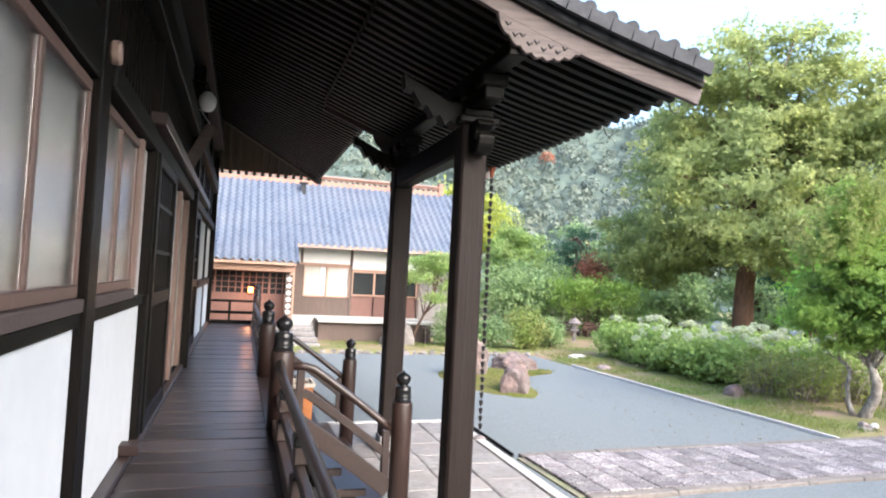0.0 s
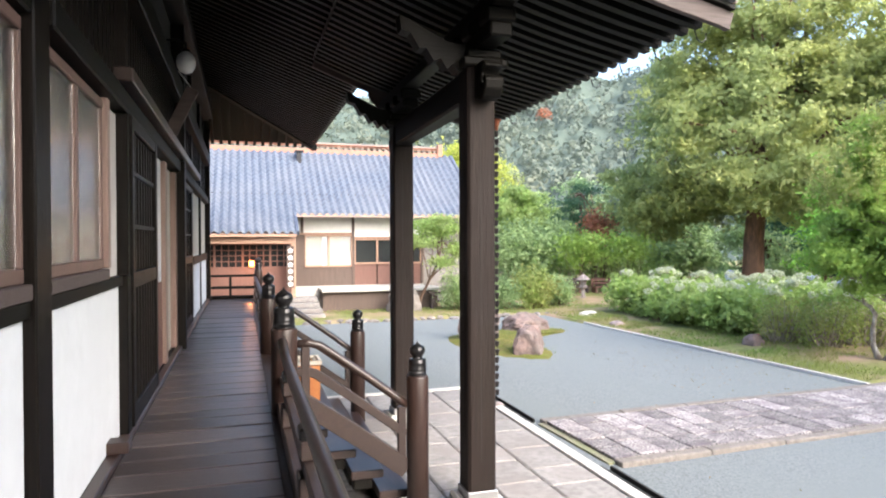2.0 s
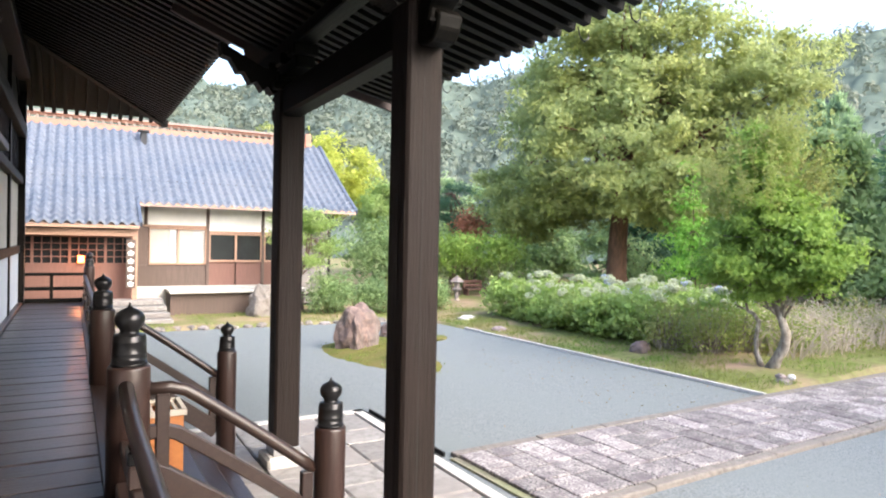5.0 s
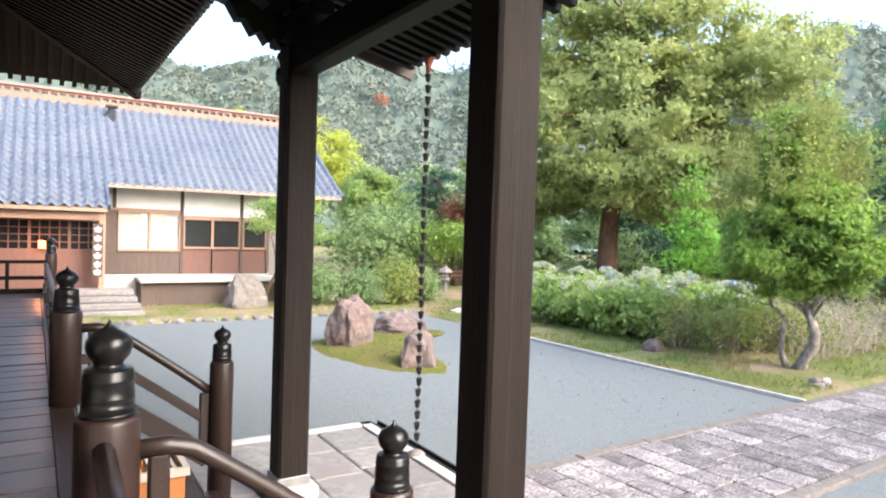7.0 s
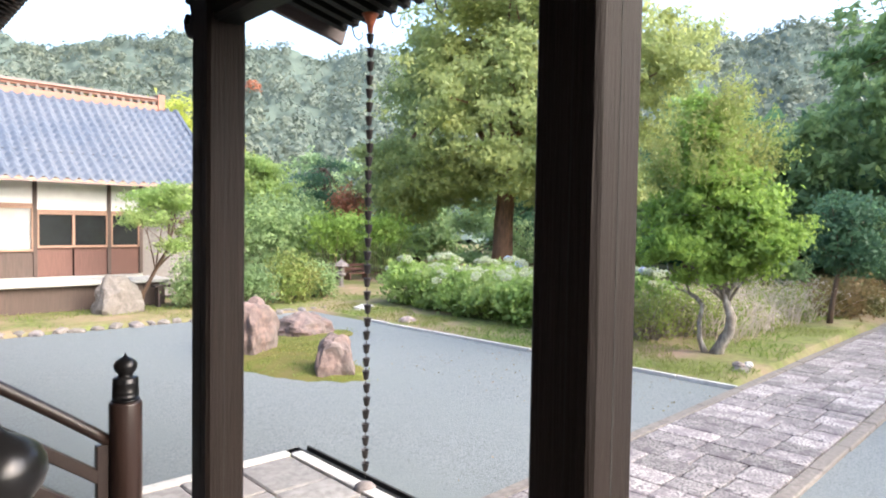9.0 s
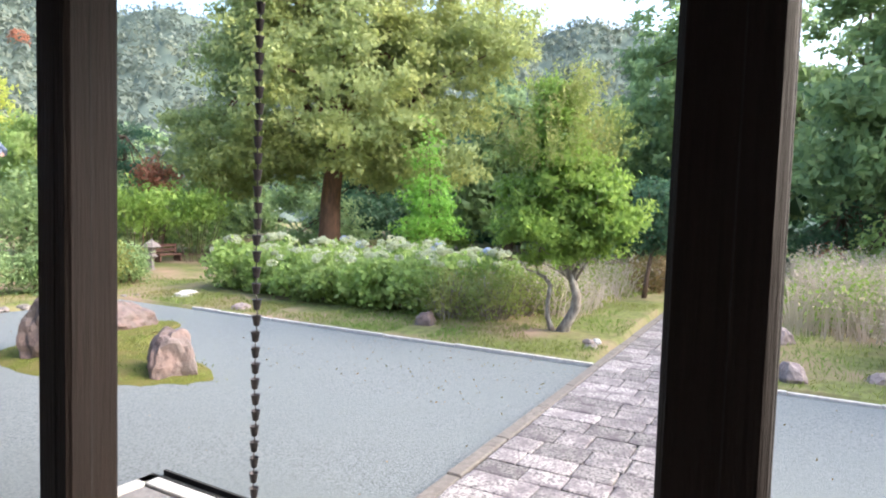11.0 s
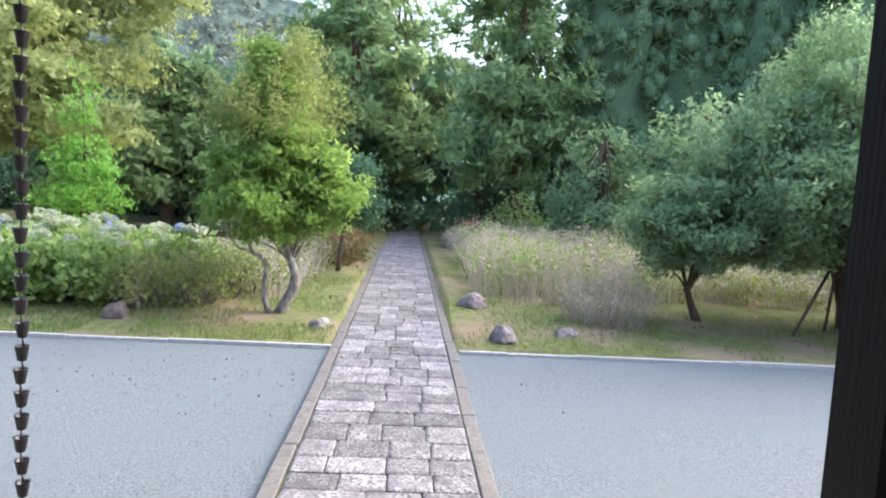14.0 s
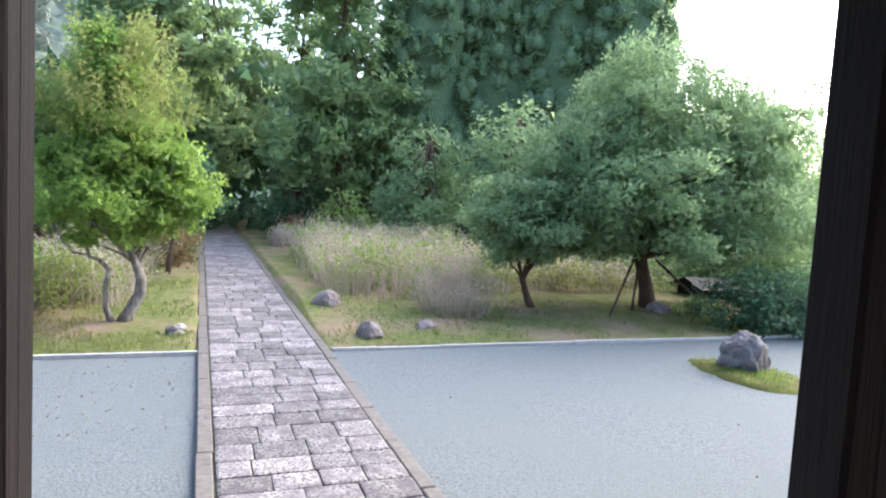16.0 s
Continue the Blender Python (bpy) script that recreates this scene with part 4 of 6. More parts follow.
# verge tiles: short scalloped caps along the gable edges
g = Mesh()
for ye, s in ((CY0 - 0.14, -1), (CY1 + 0.14, 1)):
    for i in range(13):
        x = 1.7 + i * 0.21
        z = porch_z(x) + 0.27
        g.tube([(x, ye - s * 0.05, z), (x, ye + s * 0.10, z - 0.02)], 0.062, 10)
        g.beam((x, ye + s * 0.08, z - 0.075), (x + 0.2, ye + s * 0.08, porch_z(x + 0.2) + 0.195), 0.05, 0.12)
build("verge_tiles", g, M_tiledark, porch)
XF = [1.6 + (CX + 0.12 - 1.6) * i / 24 for i in range(25)]
for ye, s in ((CY0 - 0.06, -1), (CY1 + 0.06, 1)):
    o = build("bargeboard", Mesh().sweep([(x, ye, porch_z(x) - 0.025) for x in XF], 0.055, 0.15), M_greywood, porch, bevel=0.006)
    tagged(o, "greyed wooden bargeboard")
    build("verge_moulding", Mesh().sweep([(x, ye + s * 0.035, porch_z(x) + 0.075) for x in XF], 0.075, 0.045), M_dark_x, porch, bevel=0.006)
    build("verge_strip", Mesh().sweep([(x, ye + s * 0.055, porch_z(x) + 0.115) for x in XF], 0.06, 0.022), M_fresh_y, porch)
    # scrolled pendant below the bargeboard
    out = []
    for k in range(61):
        q = k / 60
        out.append((0.78 * q, -0.05 - 0.20 * math.sin(math.pi * q ** 0.8) ** 0.8 - 0.028 * abs(math.sin(q * 7.5 * math.pi))))
    out += [(0.78, 0.0), (0.4, 0.03), (0.0, 0.03)]
    pm = [(a, w - a * 0.26) for a, w in out]
    o = build("carved_pendant", Mesh().plate(pm, (2.40, ye, porch_z(2.40) - 0.07), (1, 0, 0), (0, 0, 1), 0.05), M_greywood, porch, bevel=0.008)
    tagged(o, "scrolled greyed wooden carving")
    # raised black strokes draw the shade of hollows on the flat carving
    g = Mesh()
    for k in range(9):
        q = 0.12 + 0.085 * k
        cx = 2.40 + 0.78 * q
        cz = porch_z(2.40) - 0.07 - 0.78 * q * 0.26 - 0.05 - 0.11 * math.sin(math.pi * q ** 0.8) + 0.02 * (-1) ** k
        g.tube([(cx - 0.022, ye + s * 0.026, cz + 0.012), (cx, ye + s * 0.028, cz - 0.016), (cx + 0.024, ye + s * 0.026, cz + 0.006)], 0.009, 6)
    build("carving_hollows", g, M_black, porch)
# eave gutter hooks and copper funnel
g = Mesh()
for i in range(9):
    y = CY0 + 0.25 + i * 0.58
    z = porch_z(CX) - 0.05
    g.tube([(CX + 0.02, y, z + 0.03), (CX + 0.05, y, z - 0.06), (CX + 0.10, y, z - 0.085), (CX + 0.14, y, z - 0.05), (CX + 0.14, y, z)], 0.007, 5)
build("gutter_hooks", g, M_metal, porch)


# ---- rain chain ----
def rain_chain(x, y, top):
    t = thing("rain_chain", (x, y, 0.02), "hanging rain chain of small dark metal cups", "rain chain")
    o = build("funnel", Mesh().lathe(x, y, [(0.022, top - 0.16), (0.03, top - 0.10), (0.055, top - 0.03), (0.075, top), (0.06, top), (0.02, top - 0.10)], 12), M_copper, t, True)
    tagged(o, "red copper funnel")
    z = top - 0.21
    k = 0
    me = None
    while z > 0.16:
        if me is None:
            g = Mesh().lathe(0, 0, [(0.012, -0.045), (0.022, -0.04), (0.034, 0.03), (0.040, 0.035), (0.030, 0.03), (0.014, -0.03)], 8)
            g.tube([(0.0, 0, -0.04), (0.004, 0, -0.075), (0, 0, -0.105)], 0.005, 5)
            me = build("cup", g, M_chain, t, True)
            me.location = (x, y, z)
            me.matrix_parent_inverse = Matrix.Translation(-t.location)
        else:
            o = new("cup", me.data)
            o.parent = t
            o.matrix_parent_inverse = Matrix.Translation(-t.location)
            o.location = (x + 0.004 * math.sin(k), y + 0.004 * math.cos(k * 2), z)
            o.rotation_euler = (0, 0, k * 0.9)
        z -= 0.118
        k += 1
    build("anchor_stone", Mesh().lathe(x, y, [(0.10, 0.0), (0.11, 0.05), (0.07, 0.09), (0.02, 0.10)], 9), M_rockg, t, True)
    return t


rain_chain(4.14, 3.335, 4.23)


# ---- house at the end of the veranda ----
HY = 18.3
house = thing("house", (4.0, HY, 0.0), "low timber house with blue-grey tiled roof and white upper walls", "house")


def hbox(name, material, *boxes, bevel=0.0, label=""):
    g = Mesh()
    for b in boxes:
        g.box(*b)
    o = build(name, g, material, house, bevel=bevel)
    return tagged(o, label) if label else o


EZ, EY, RGY, RGZ = 3.44, 17.35, 21.4, 6.10     # upper eave, ridge
LZ, LY = 2.72, 16.25                           # lower eave of the entrance part


def roof_z(y):
    s = (y - LY) / (RGY - LY)
    return LZ + (RGZ - LZ) * s - 0.10 * math.sin(s * math.pi)


def tiled(x0, x1, y0, y1, name="tiles"):
    g = Mesh()
    per, row = 0.265, 0.25
    nx = int((x1 - x0) / (per / 6))
    ny = int((y1 - y0) / row)
    for j in range(ny):
        ya, yb = y0 + (y1 - y0) * j / ny, y0 + (y1 - y0) * (j + 1) / ny
        k = len(g.v)
        for y, dz in ((ya, 0.034), (yb + 0.02, 0.0)):
            for i in range(nx + 1):
                x = x0 + (x1 - x0) * i / nx
                w = 0.058 * math.cos(6.2832 * x / per)
                g.v.append((x, y, roof_z(y) + dz + w + 0.06))
        for i in range(nx + 1):
            x = x0 + (x1 - x0) * i / nx
            g.v.append((x, ya + 0.005, roof_z(ya) - 0.03 + 0.058 * math.cos(6.2832 * x / per) + 0.06))
        n = nx + 1
        g.f += [(k + i, k + i + 1, k + n + i + 1, k + n + i) for i in range(nx)]
        g.f += [(k + 2 * n + i, k + 2 * n + i + 1, k + i + 1, k + i) for i in range(nx)]
    return build(name, g, M_tile, house, True)


tiled(-6.0, 9.25, EY, RGY)
tiled(-6.0, 2.32, LY, EY)
# back slope, undersides, verges
g = Mesh()
g.add([(-6, RGY, RGZ), (9.25, RGY, RGZ), (9.25, 26, 3.0), (-6, 26, 3.0)], [(0, 1, 2, 3)])
ys = [LY + (RGY - LY) * i / 10 for i in range(11)]
for a, b in zip(ys[:-1], ys[1:]):
    x1 = 9.22 if a >= EY - 0.2 else 2.3
    g.add([(-6, a, roof_z(a) - 0.02), (x1, a, roof_z(a) - 0.02), (x1, b, roof_z(b) - 0.02), (-6, b, roof_z(b) - 0.02)], [(0, 1, 2, 3)])
build("roof_underside", g, M_fresh_y, house)
g = Mesh()
for a, b in zip(ys[:-1], ys[1:]):
    if a >= EY - 0.2:
        g.beam((9.27, max(a, EY), roof_z(max(a, EY)) + 0.03), (9.27, b, roof_z(b) + 0.03), 0.10, 0.16)
build("verge_board", g, M_tile, house)
build("verge_board", Mesh().beam((2.34, LY, roof_z(LY) + 0.03), (2.34, EY + 0.1, roof_z(EY + 0.1) + 0.03), 0.08, 0.14), M_tile, house)
g = Mesh().beam((-6, EY + 0.03, EZ - 0.06), (9.25, EY + 0.03, EZ - 0.06), 0.05, 0.09).beam((-6, LY + 0.03, LZ - 0.05), (2.3, LY + 0.03, LZ - 0.05), 0.05, 0.09)
x = -5.8
while x < 9.2:
    g.beam((x, EY + 0.05, EZ - 0.06), (x, HY, roof_z(HY) - 0.12), 0.05, 0.06)
    x += 0.36
build("eave_timbers", g, M_warm, house)
# ridge: layered cap with a row of round ends
g = Mesh().box(-6, 8.75, RGY - 0.16, RGY + 0.16, RGZ - 0.05, RGZ + 0.14).box(-6, 8.75, RGY - 0.12, RGY + 0.12, RGZ + 0.24, RGZ + 0.30)
o = build("ridge_base", g, M_ridge, house)
g = Mesh().tube([(-6, RGY, RGZ + 0.34), (8.8, RGY, RGZ + 0.34)], 0.09, 10)
x = -5.9
while x < 8.7:
    g.tube([(x, RGY - 0.17, RGZ + 0.19), (x, RGY + 0.17, RGZ + 0.19)], 0.055, 8)
    x += 0.24
build("ridge_rolls", g, M_kerb, house)
build("ridge_cap", Mesh().box(-6, 8.7, RGY - 0.20, RGY + 0.20, RGZ + 0.30, RGZ + 0.345).box(8.62, 8.86, RGY - 0.2, RGY + 0.2, RGZ - 0.02, RGZ + 0.5), M_ridge, house, bevel=0.02)
build("chimney_vent", Mesh().box(2.66, 2.84, 20.6, 20.8, 5.3, 6.0).box(2.58, 2.92, 20.52, 20.88, 6.0, 6.06), M_tiledark, house)

hbox("foundation", M_pale, (2.3, 7.16, HY - 0.05, HY + 0.1, 0.0, 0.855))
hbox("wall_core", M_void, (-6, 7.16, HY + 0.30, HY + 0.4, 0.0, 4.2), (8.86, 8.96, HY + 0.76, 25.0, 0.0, 3.4))
hbox("upper_wall", M_housewhite, (2.40, 2.60, HY, HY + 0.1, 2.79, 3.46), (2.70, 4.44, HY, HY + 0.1, 2.79, 3.46), (4.54, 6.22, HY, HY + 0.1, 2.64, 3.46), (6.32, 7.06, HY, HY + 0.1, 2.64, 3.46), label="white plaster upper wall")
for q in ((2.605, 2.695, HY - 0.06, HY + 0.1, 2.79, 3.6), (4.445, 4.535, HY - 0.06, HY + 0.1, 0.9, 3.6), (6.225, 6.315, HY - 0.06, HY + 0.1, 0.9, 3.6), (7.065, 7.16, HY - 0.06, HY + 0.1, 0.9, 3.6)):
    hbox("post", M_brownboard, q, bevel=0.006)
hbox("lintel", M_warm, (2.40, 4.44, HY - 0.035, HY + 0.08, 2.72, 2.785), (4.54, 6.22, HY - 0.035, HY + 0.08, 2.575, 2.635), (6.32, 7.06, HY - 0.035, HY + 0.08, 2.575, 2.635), bevel=0.004)
hbox("boarding", M_brownboard, (2.24, 4.44, HY - 0.02, HY + 0.08, 0.86, 1.52), (2.24, 2.73, HY - 0.02, HY + 0.08, 1.525, 2.715), label="dark brown board cladding")
hbox("dado", M_redwood, (4.54, 5.36, HY - 0.01, HY + 0.05, 0.86, 1.62), (5.40, 6.22, HY - 0.01, HY + 0.05, 0.86, 1.62), (6.32, 7.06, HY - 0.01, HY + 0.05, 0.86, 1.62), bevel=0.006, label="reddish brown door panels")
hbox("side_wall", M_pave, (7.165, 8.85, HY + 0.75, HY + 0.85, 0.0, 3.9), (7.165, 7.26, HY + 0.1, HY + 0.75, 0.0, 3.8), label="grey recessed side wall")


def house_window(x0, x1, z0, z1, panes, behind, label):
    w = new("window")
    w.location = ((x0 + x1) / 2, HY, z0)
    w.parent = house
    w.matrix_parent_inverse = Matrix.Translation(-house.location)
    tagged(w, label)

    def sub(name, g, m, **k):
        o = build(name, g, m, None, **k)
        o.parent = w
        o.matrix_parent_inverse = Matrix.Translation(-w.location)
        return o
    f = Mesh().box(x0, x1, HY - 0.07, HY + 0.06, z0, z0 + 0.06).box(x0, x1, HY - 0.07, HY + 0.06, z1 - 0.06, z1)
    st = (x1 - x0) / panes
    for i in range(panes + 1):
        x = x0 + i * st
        f.box(max(x - 0.035, x0), min(x + 0.035, x1), HY - 0.065, HY + 0.055, z0 + 0.06, z1 - 0.06)
    sub("frame", f, M_warm, bevel=0.005)
    for i in range(panes):
        a, b = x0 + i * st + 0.035, x0 + (i + 1) * st - 0.035
        sub("pane", Mesh().box(a, b, HY - 0.012, HY - 0.006, z0 + 0.06, z1 - 0.06), M_pane if behind[i] else M_darkglass).visible_shadow = not behind[i]
        for s0, s1, m in behind[i]:
            sub("blind", Mesh().box(a + (b - a) * s0, a + (b - a) * s1, HY + 0.05, HY + 0.07, z0 + 0.06, z1 - 0.06), m)


house_window(2.74, 4.44, 1.54, 2.715, 2, [[(0, 0.72, M_paper), (0.74, 1.0, M_plaster)], [(0, 0.55, M_paper), (0.55, 1, M_curtain)]], "wood-framed sliding window with drawn pale blinds")
house_window(4.54, 6.22, 1.63, 2.57, 2, [[], []], "sliding window with dark glass")
house_window(6.32, 7.06, 1.63, 2.57, 1, [[]], "narrow sliding window with dark glass")

# entrance: lattice doors, beams, warm lamp
hbox("porch_wall", M_redwood, (-3.0, 2.2, 17.02, 17.1, 0.55, 1.55), label="reddish wooden lower panels of the entrance")
g = Mesh().box(-3.0, 2.2, 17.0, 17.08, 1.55, 1.63).box(-3.0, 2.2, 17.0, 17.08, 2.36, 2.45).box(-3, 2.2, 16.99, 17.09, 0.5, 0.6)
for i in range(24):
    x = -2.95 + i * 0.222
    g.box(x - 0.014 - (0.02 if i % 4 == 0 else 0), x + 0.014 + (0.02 if i % 4 == 0 else 0), 17.01, 17.06, 1.63, 2.36)
for z in (1.81, 2.0, 2.18):
    g.box(-3.0, 2.2, 17.005, 17.055, z - 0.012, z + 0.012)
build("lattice_doors", g, M_redwood, house)
hbox("lattice_backing", M_darkglass, (-3.0, 2.2, 17.12, 17.14, 1.6, 2.4))
hbox("entrance_beam", M_warm, (-6.0, 2.28, 16.45, 16.6, 2.40, 2.60), bevel=0.008)
hbox("entrance_post", M_warm, (2.14, 2.28, 16.45, 16.6, 0.4, 2.40), bevel=0.008)
hbox("entrance_lamp", M_lampglow, (0.80, 0.96, 16.9, 16.98, 1.64, 1.84), label="small warm glowing lamp")
lamp_data = bpy.data.lights.new("entrance_light", 'POINT')
lamp_data.energy, lamp_data.color, lamp_data.shadow_soft_size = 6.0, (1.0, 0.45, 0.2), 0.08
lamp_ob = new("entrance_light", lamp_data)
lamp_ob.location = (0.88, 16.84, 1.74)

# upright name board with pale strokes
sign = thing("signboard", (2.10, 16.38, 1.0), "narrow upright wooden signboard with white written strokes", "sign")
build("board", Mesh().box(1.98, 2.22, 16.36, 16.40, 0.95, 2.32), M_brownboard, sign, bevel=0.006)
for z in (2.18, 1.95, 1.72, 1.50, 1.28, 1.08):
    build("stroke", Mesh().box(2.02, 2.18, 16.352, 16.36, z - 0.025, z + 0.03).box(2.08, 2.12, 16.351, 16.3595, z - 0.08, z + 0.07).box(2.03, 2.17, 16.3515, 16.3598, z - 0.075, z - 0.05), M_white, sign)

# stone steps and long ledge before the house
steps = thing("stone_steps", (2.6, 15.6, 0.05), "low grey stone steps before the house entrance", "steps")
for i in range(4):
    build("step", Mesh().box(1.2, 3.1 - 0.05 * i, 15.2 + 0.32 * i, 16.9, 0.02 + 0.15 * i, 0.165 + 0.15 * i), M_pave, steps, bevel=0.02)
ledge = thing("stone_ledge", (5.5, 17.5, 0.0), "long pale concrete ledge under the house front", "ledge")
build("top", Mesh().box(3.2, 7.5, 17.0, 18.24, 0.70, 0.80), M_pale, ledge, bevel=0.02)
build("face", Mesh().box(3.25, 7.4, 17.2, 18.2, 0.0, 0.70), M_brownboard, ledge, bevel=0.01)
bench = thing("plank_bench", (7.6, 16.7, 0.05), "low weathered plank bench before the house", "bench")
build("seat", Mesh().box(6.9, 8.4, 16.55, 16.85, 0.60, 0.66), M_greywood, bench, bevel=0.006)
build("legs", Mesh().box(7.0, 7.08, 16.58, 16.82, 0.0, 0.60).box(8.22, 8.30, 16.58, 16.82, 0.0, 0.60).box(7.08, 8.22, 16.66, 16.72, 0.30, 0.36), M_greywood, bench, bevel=0.006)


# ---- rocks ----
def rock(x, y, z, sx, sy, sz, material, label, seed, turn=0.0, flat=0.75, group=""):
    bm = bmesh.new()
    bmesh.ops.create_icosphere(bm, subdivisions=4 if sx > 0.3 else 3, radius=1.0)
    off = Vector((seed * 7.3, seed * 3.1, seed * 1.7))
    for v in bm.verts:
        p = v.co.copy()
        q = Vector((max(-flat, min(flat, p.x)), max(-flat, min(flat, p.y)), max(-0.6, min(0.92, p.z)))) / 0.85
        ridged = abs(noise.noise(p * 1.5 + off)) * 0.28 + noise.noise(p * 3.5 + off) * 0.10 + noise.noise(p * 9 + off) * 0.035
        q *= 1.0 + ridged - 0.1
        taper = 1.0 - 0.22 * max(q.z, 0)
        v.co = Vector((q.x * sx * taper, q.y * sy * taper, q.z * sz))
    me = bpy.data.meshes.new("rock")
    bm.to_mesh(me)
    bm.free()
    me.materials.append(material)
    ob = new("rock", me)
    ob.location = (x, y, z)
    ob.rotation_euler = (0, 0, turn)
    return tagged(ob, label, "rock", group)


def moss_mound(outline, label):
    cx = sum(p[0] for p in outline) / len(outline)
    cy = sum(p[1] for p in outline) / len(outline)
    g = Mesh()
    n, rings = 72, 9
    g.v.append((cx, cy, 0.10))
    m = len(outline)
    for r in range(1, rings + 1):
        for k in range(n):
            u = k / n * m
            i, s = int(u) % m, u - int(u)
            pts = [Vector((*outline[(i + d) % m], 0)) for d in (-1, 0, 1, 2)]
            p = 0.5 * ((2 * pts[1]) + (pts[2] - pts[0]) * s + (2 * pts[0] - 5 * pts[1] + 4 * pts[2] - pts[3]) * s * s + (3 * pts[1] - pts[0] - 3 * pts[2] + pts[3]) * s ** 3)
            q = Vector((cx, cy, 0)).lerp(p, r / rings)
            h = 0.10 * (1 - (r / rings) ** 3) + 0.03 * noise.noise(Vector((q.x * 4, q.y * 4, 1))) - (0.03 if r == rings else 0)
            w = 0.05 * noise.noise(Vector((q.x * 6, q.y * 6, 8))) * (r / rings)
            g.v.append((q.x + w, q.y + w, h))
    for k in range(n):
        g.f.append((0, 1 + k, 1 + (k + 1) % n))
        for r in range(rings - 1):
            a = 1 + r * n
            g.f.append((a + k, a + n + k, a + n + (k + 1) % n, a + (k + 1) % n))
    ob = tagged(build("moss_mound", g, M_moss, None, True), label, "moss")
    pick = np.array(g.v)[np.random.randint(1, len(g.v), 1500)] + np.random.normal(size=(1500, 3)) * np.array((0.07, 0.07, 0.004)) + np.array((0, 0, 0.012))
    tuft = leaves("moss_tufts", pick, 0.028, L_grass, None, 0.25, 2.0)
    tuft.parent = ob
    return ob


moss_mound([(5.25, 9.3), (5.5, 8.0), (5.9, 7.1), (6.4, 6.65), (6.9, 6.85), (7.15, 7.7), (7.5, 9.2), (8.3, 9.9), (9.0, 10.3), (9.1, 11.0), (8.0, 11.3), (6.6, 11.0), (5.7, 10.6)], "low mossy island in the gravel with three rocks")
rock(6.2, 9.6, 0.34, 0.56, 0.42, 0.60, M_rock, "tall reddish garden rock standing on moss", 1, 0.5, 0.68, "island rocks")
rock(7.95, 10.75, 0.16, 0.60, 0.5, 0.32, M_rock, "low rounded reddish rock on moss", 2, 0.2, 0.8, "island rocks")
rock(6.53, 7.42, 0.17, 0.40, 0.36, 0.42, M_rock, "squat pinkish-grey rock on moss", 3, 1.0, 0.72, "island rocks")
moss_mound([(9.6, -5.0), (8.9, -4.75), (8.2, -4.75), (7.6, -5.0), (7.6, -5.5), (8.0, -6.0), (8.7, -6.1), (9.3, -5.7)], "low mossy patch around a grey rock")
rock(8.72, -5.42, 0.20, 0.36, 0.31, 0.38, M_rockg, "rounded dark grey rock on moss", 4, 0.4, 0.78)
rock(11.34, 0.03, 0.12, 0.26, 0.2, 0.20, M_lawnrock, "rough purple-grey stone in the grass", 5, 0.3, 0.8, "lawn stones")
rock(14.0, 0.36, 0.17, 0.30, 0.26, 0.24, M_lawnrock, "rough grey stone in the grass", 6, 0.9, 0.8, "lawn stones")
rock(11.85, -1.12, 0.10, 0.22, 0.15, 0.13, M_lawnrock, "small pale grey stone in the grass", 7, 1.9, 0.8, "lawn stones")
rock(11.64, 3.09, 0.06, 0.20, 0.15, 0.10, M_kerb, "small brown stone in the grass", 8, 0.2, 0.8, "lawn stones")
rock(11.61, 3.13, 0.17, 0.12, 0.07, 0.05, M_lawnrock, "small pale stone lying on another", 9, 1.2, 0.8, "lawn stones")
rock(11.74, 3.02, 0.17, 0.10, 0.07, 0.05, M_pale, "small pale stone lying on another", 10, 0.6, 0.8, "lawn stones")
rock(10.75, 10.64, 0.06, 0.25, 0.2, 0.12, M_lawnrock, "low stone at the gravel's edge", 11, 0.2, 0.8, "lawn stones")
rock(11.2, 13.0, 0.06, 0.35, 0.25, 0.14, M_pale, "low pale stone at the gravel's edge", 12, 0.2, 0.8, "lawn stones")
rock(11.65, 6.45, 0.12, 0.26, 0.22, 0.2, M_rock, "squared reddish stone under the shrubs", 13, 0.2, 0.7, "lawn stones")
rock(5.9, 16.2, 0.28, 0.62, 0.4, 0.62, M_kerb, "pale brown standing rock before the house", 14, 0.2, 0.75)
rock(13.3, -7.2, 0.12, 0.3, 0.25, 0.22, M_lawnrock, "mossy stone at the foot of the tree", 15, 0.2, 0.8, "lawn stones")
for i in range(26):
    x = 1.6 + i * 0.36 + random.uniform(-0.08, 0.08)
    rock(x, 14.1 + random.uniform(-0.12, 0.12), 0.03, random.uniform(0.10, 0.22), random.uniform(0.08, 0.15), random.uniform(0.05, 0.08), random.choice((M_kerb, M_kerb, M_rockg)), "small rough edging stone of the gravel", 20 + i, random.uniform(0, 3), 0.8, "edging stones")


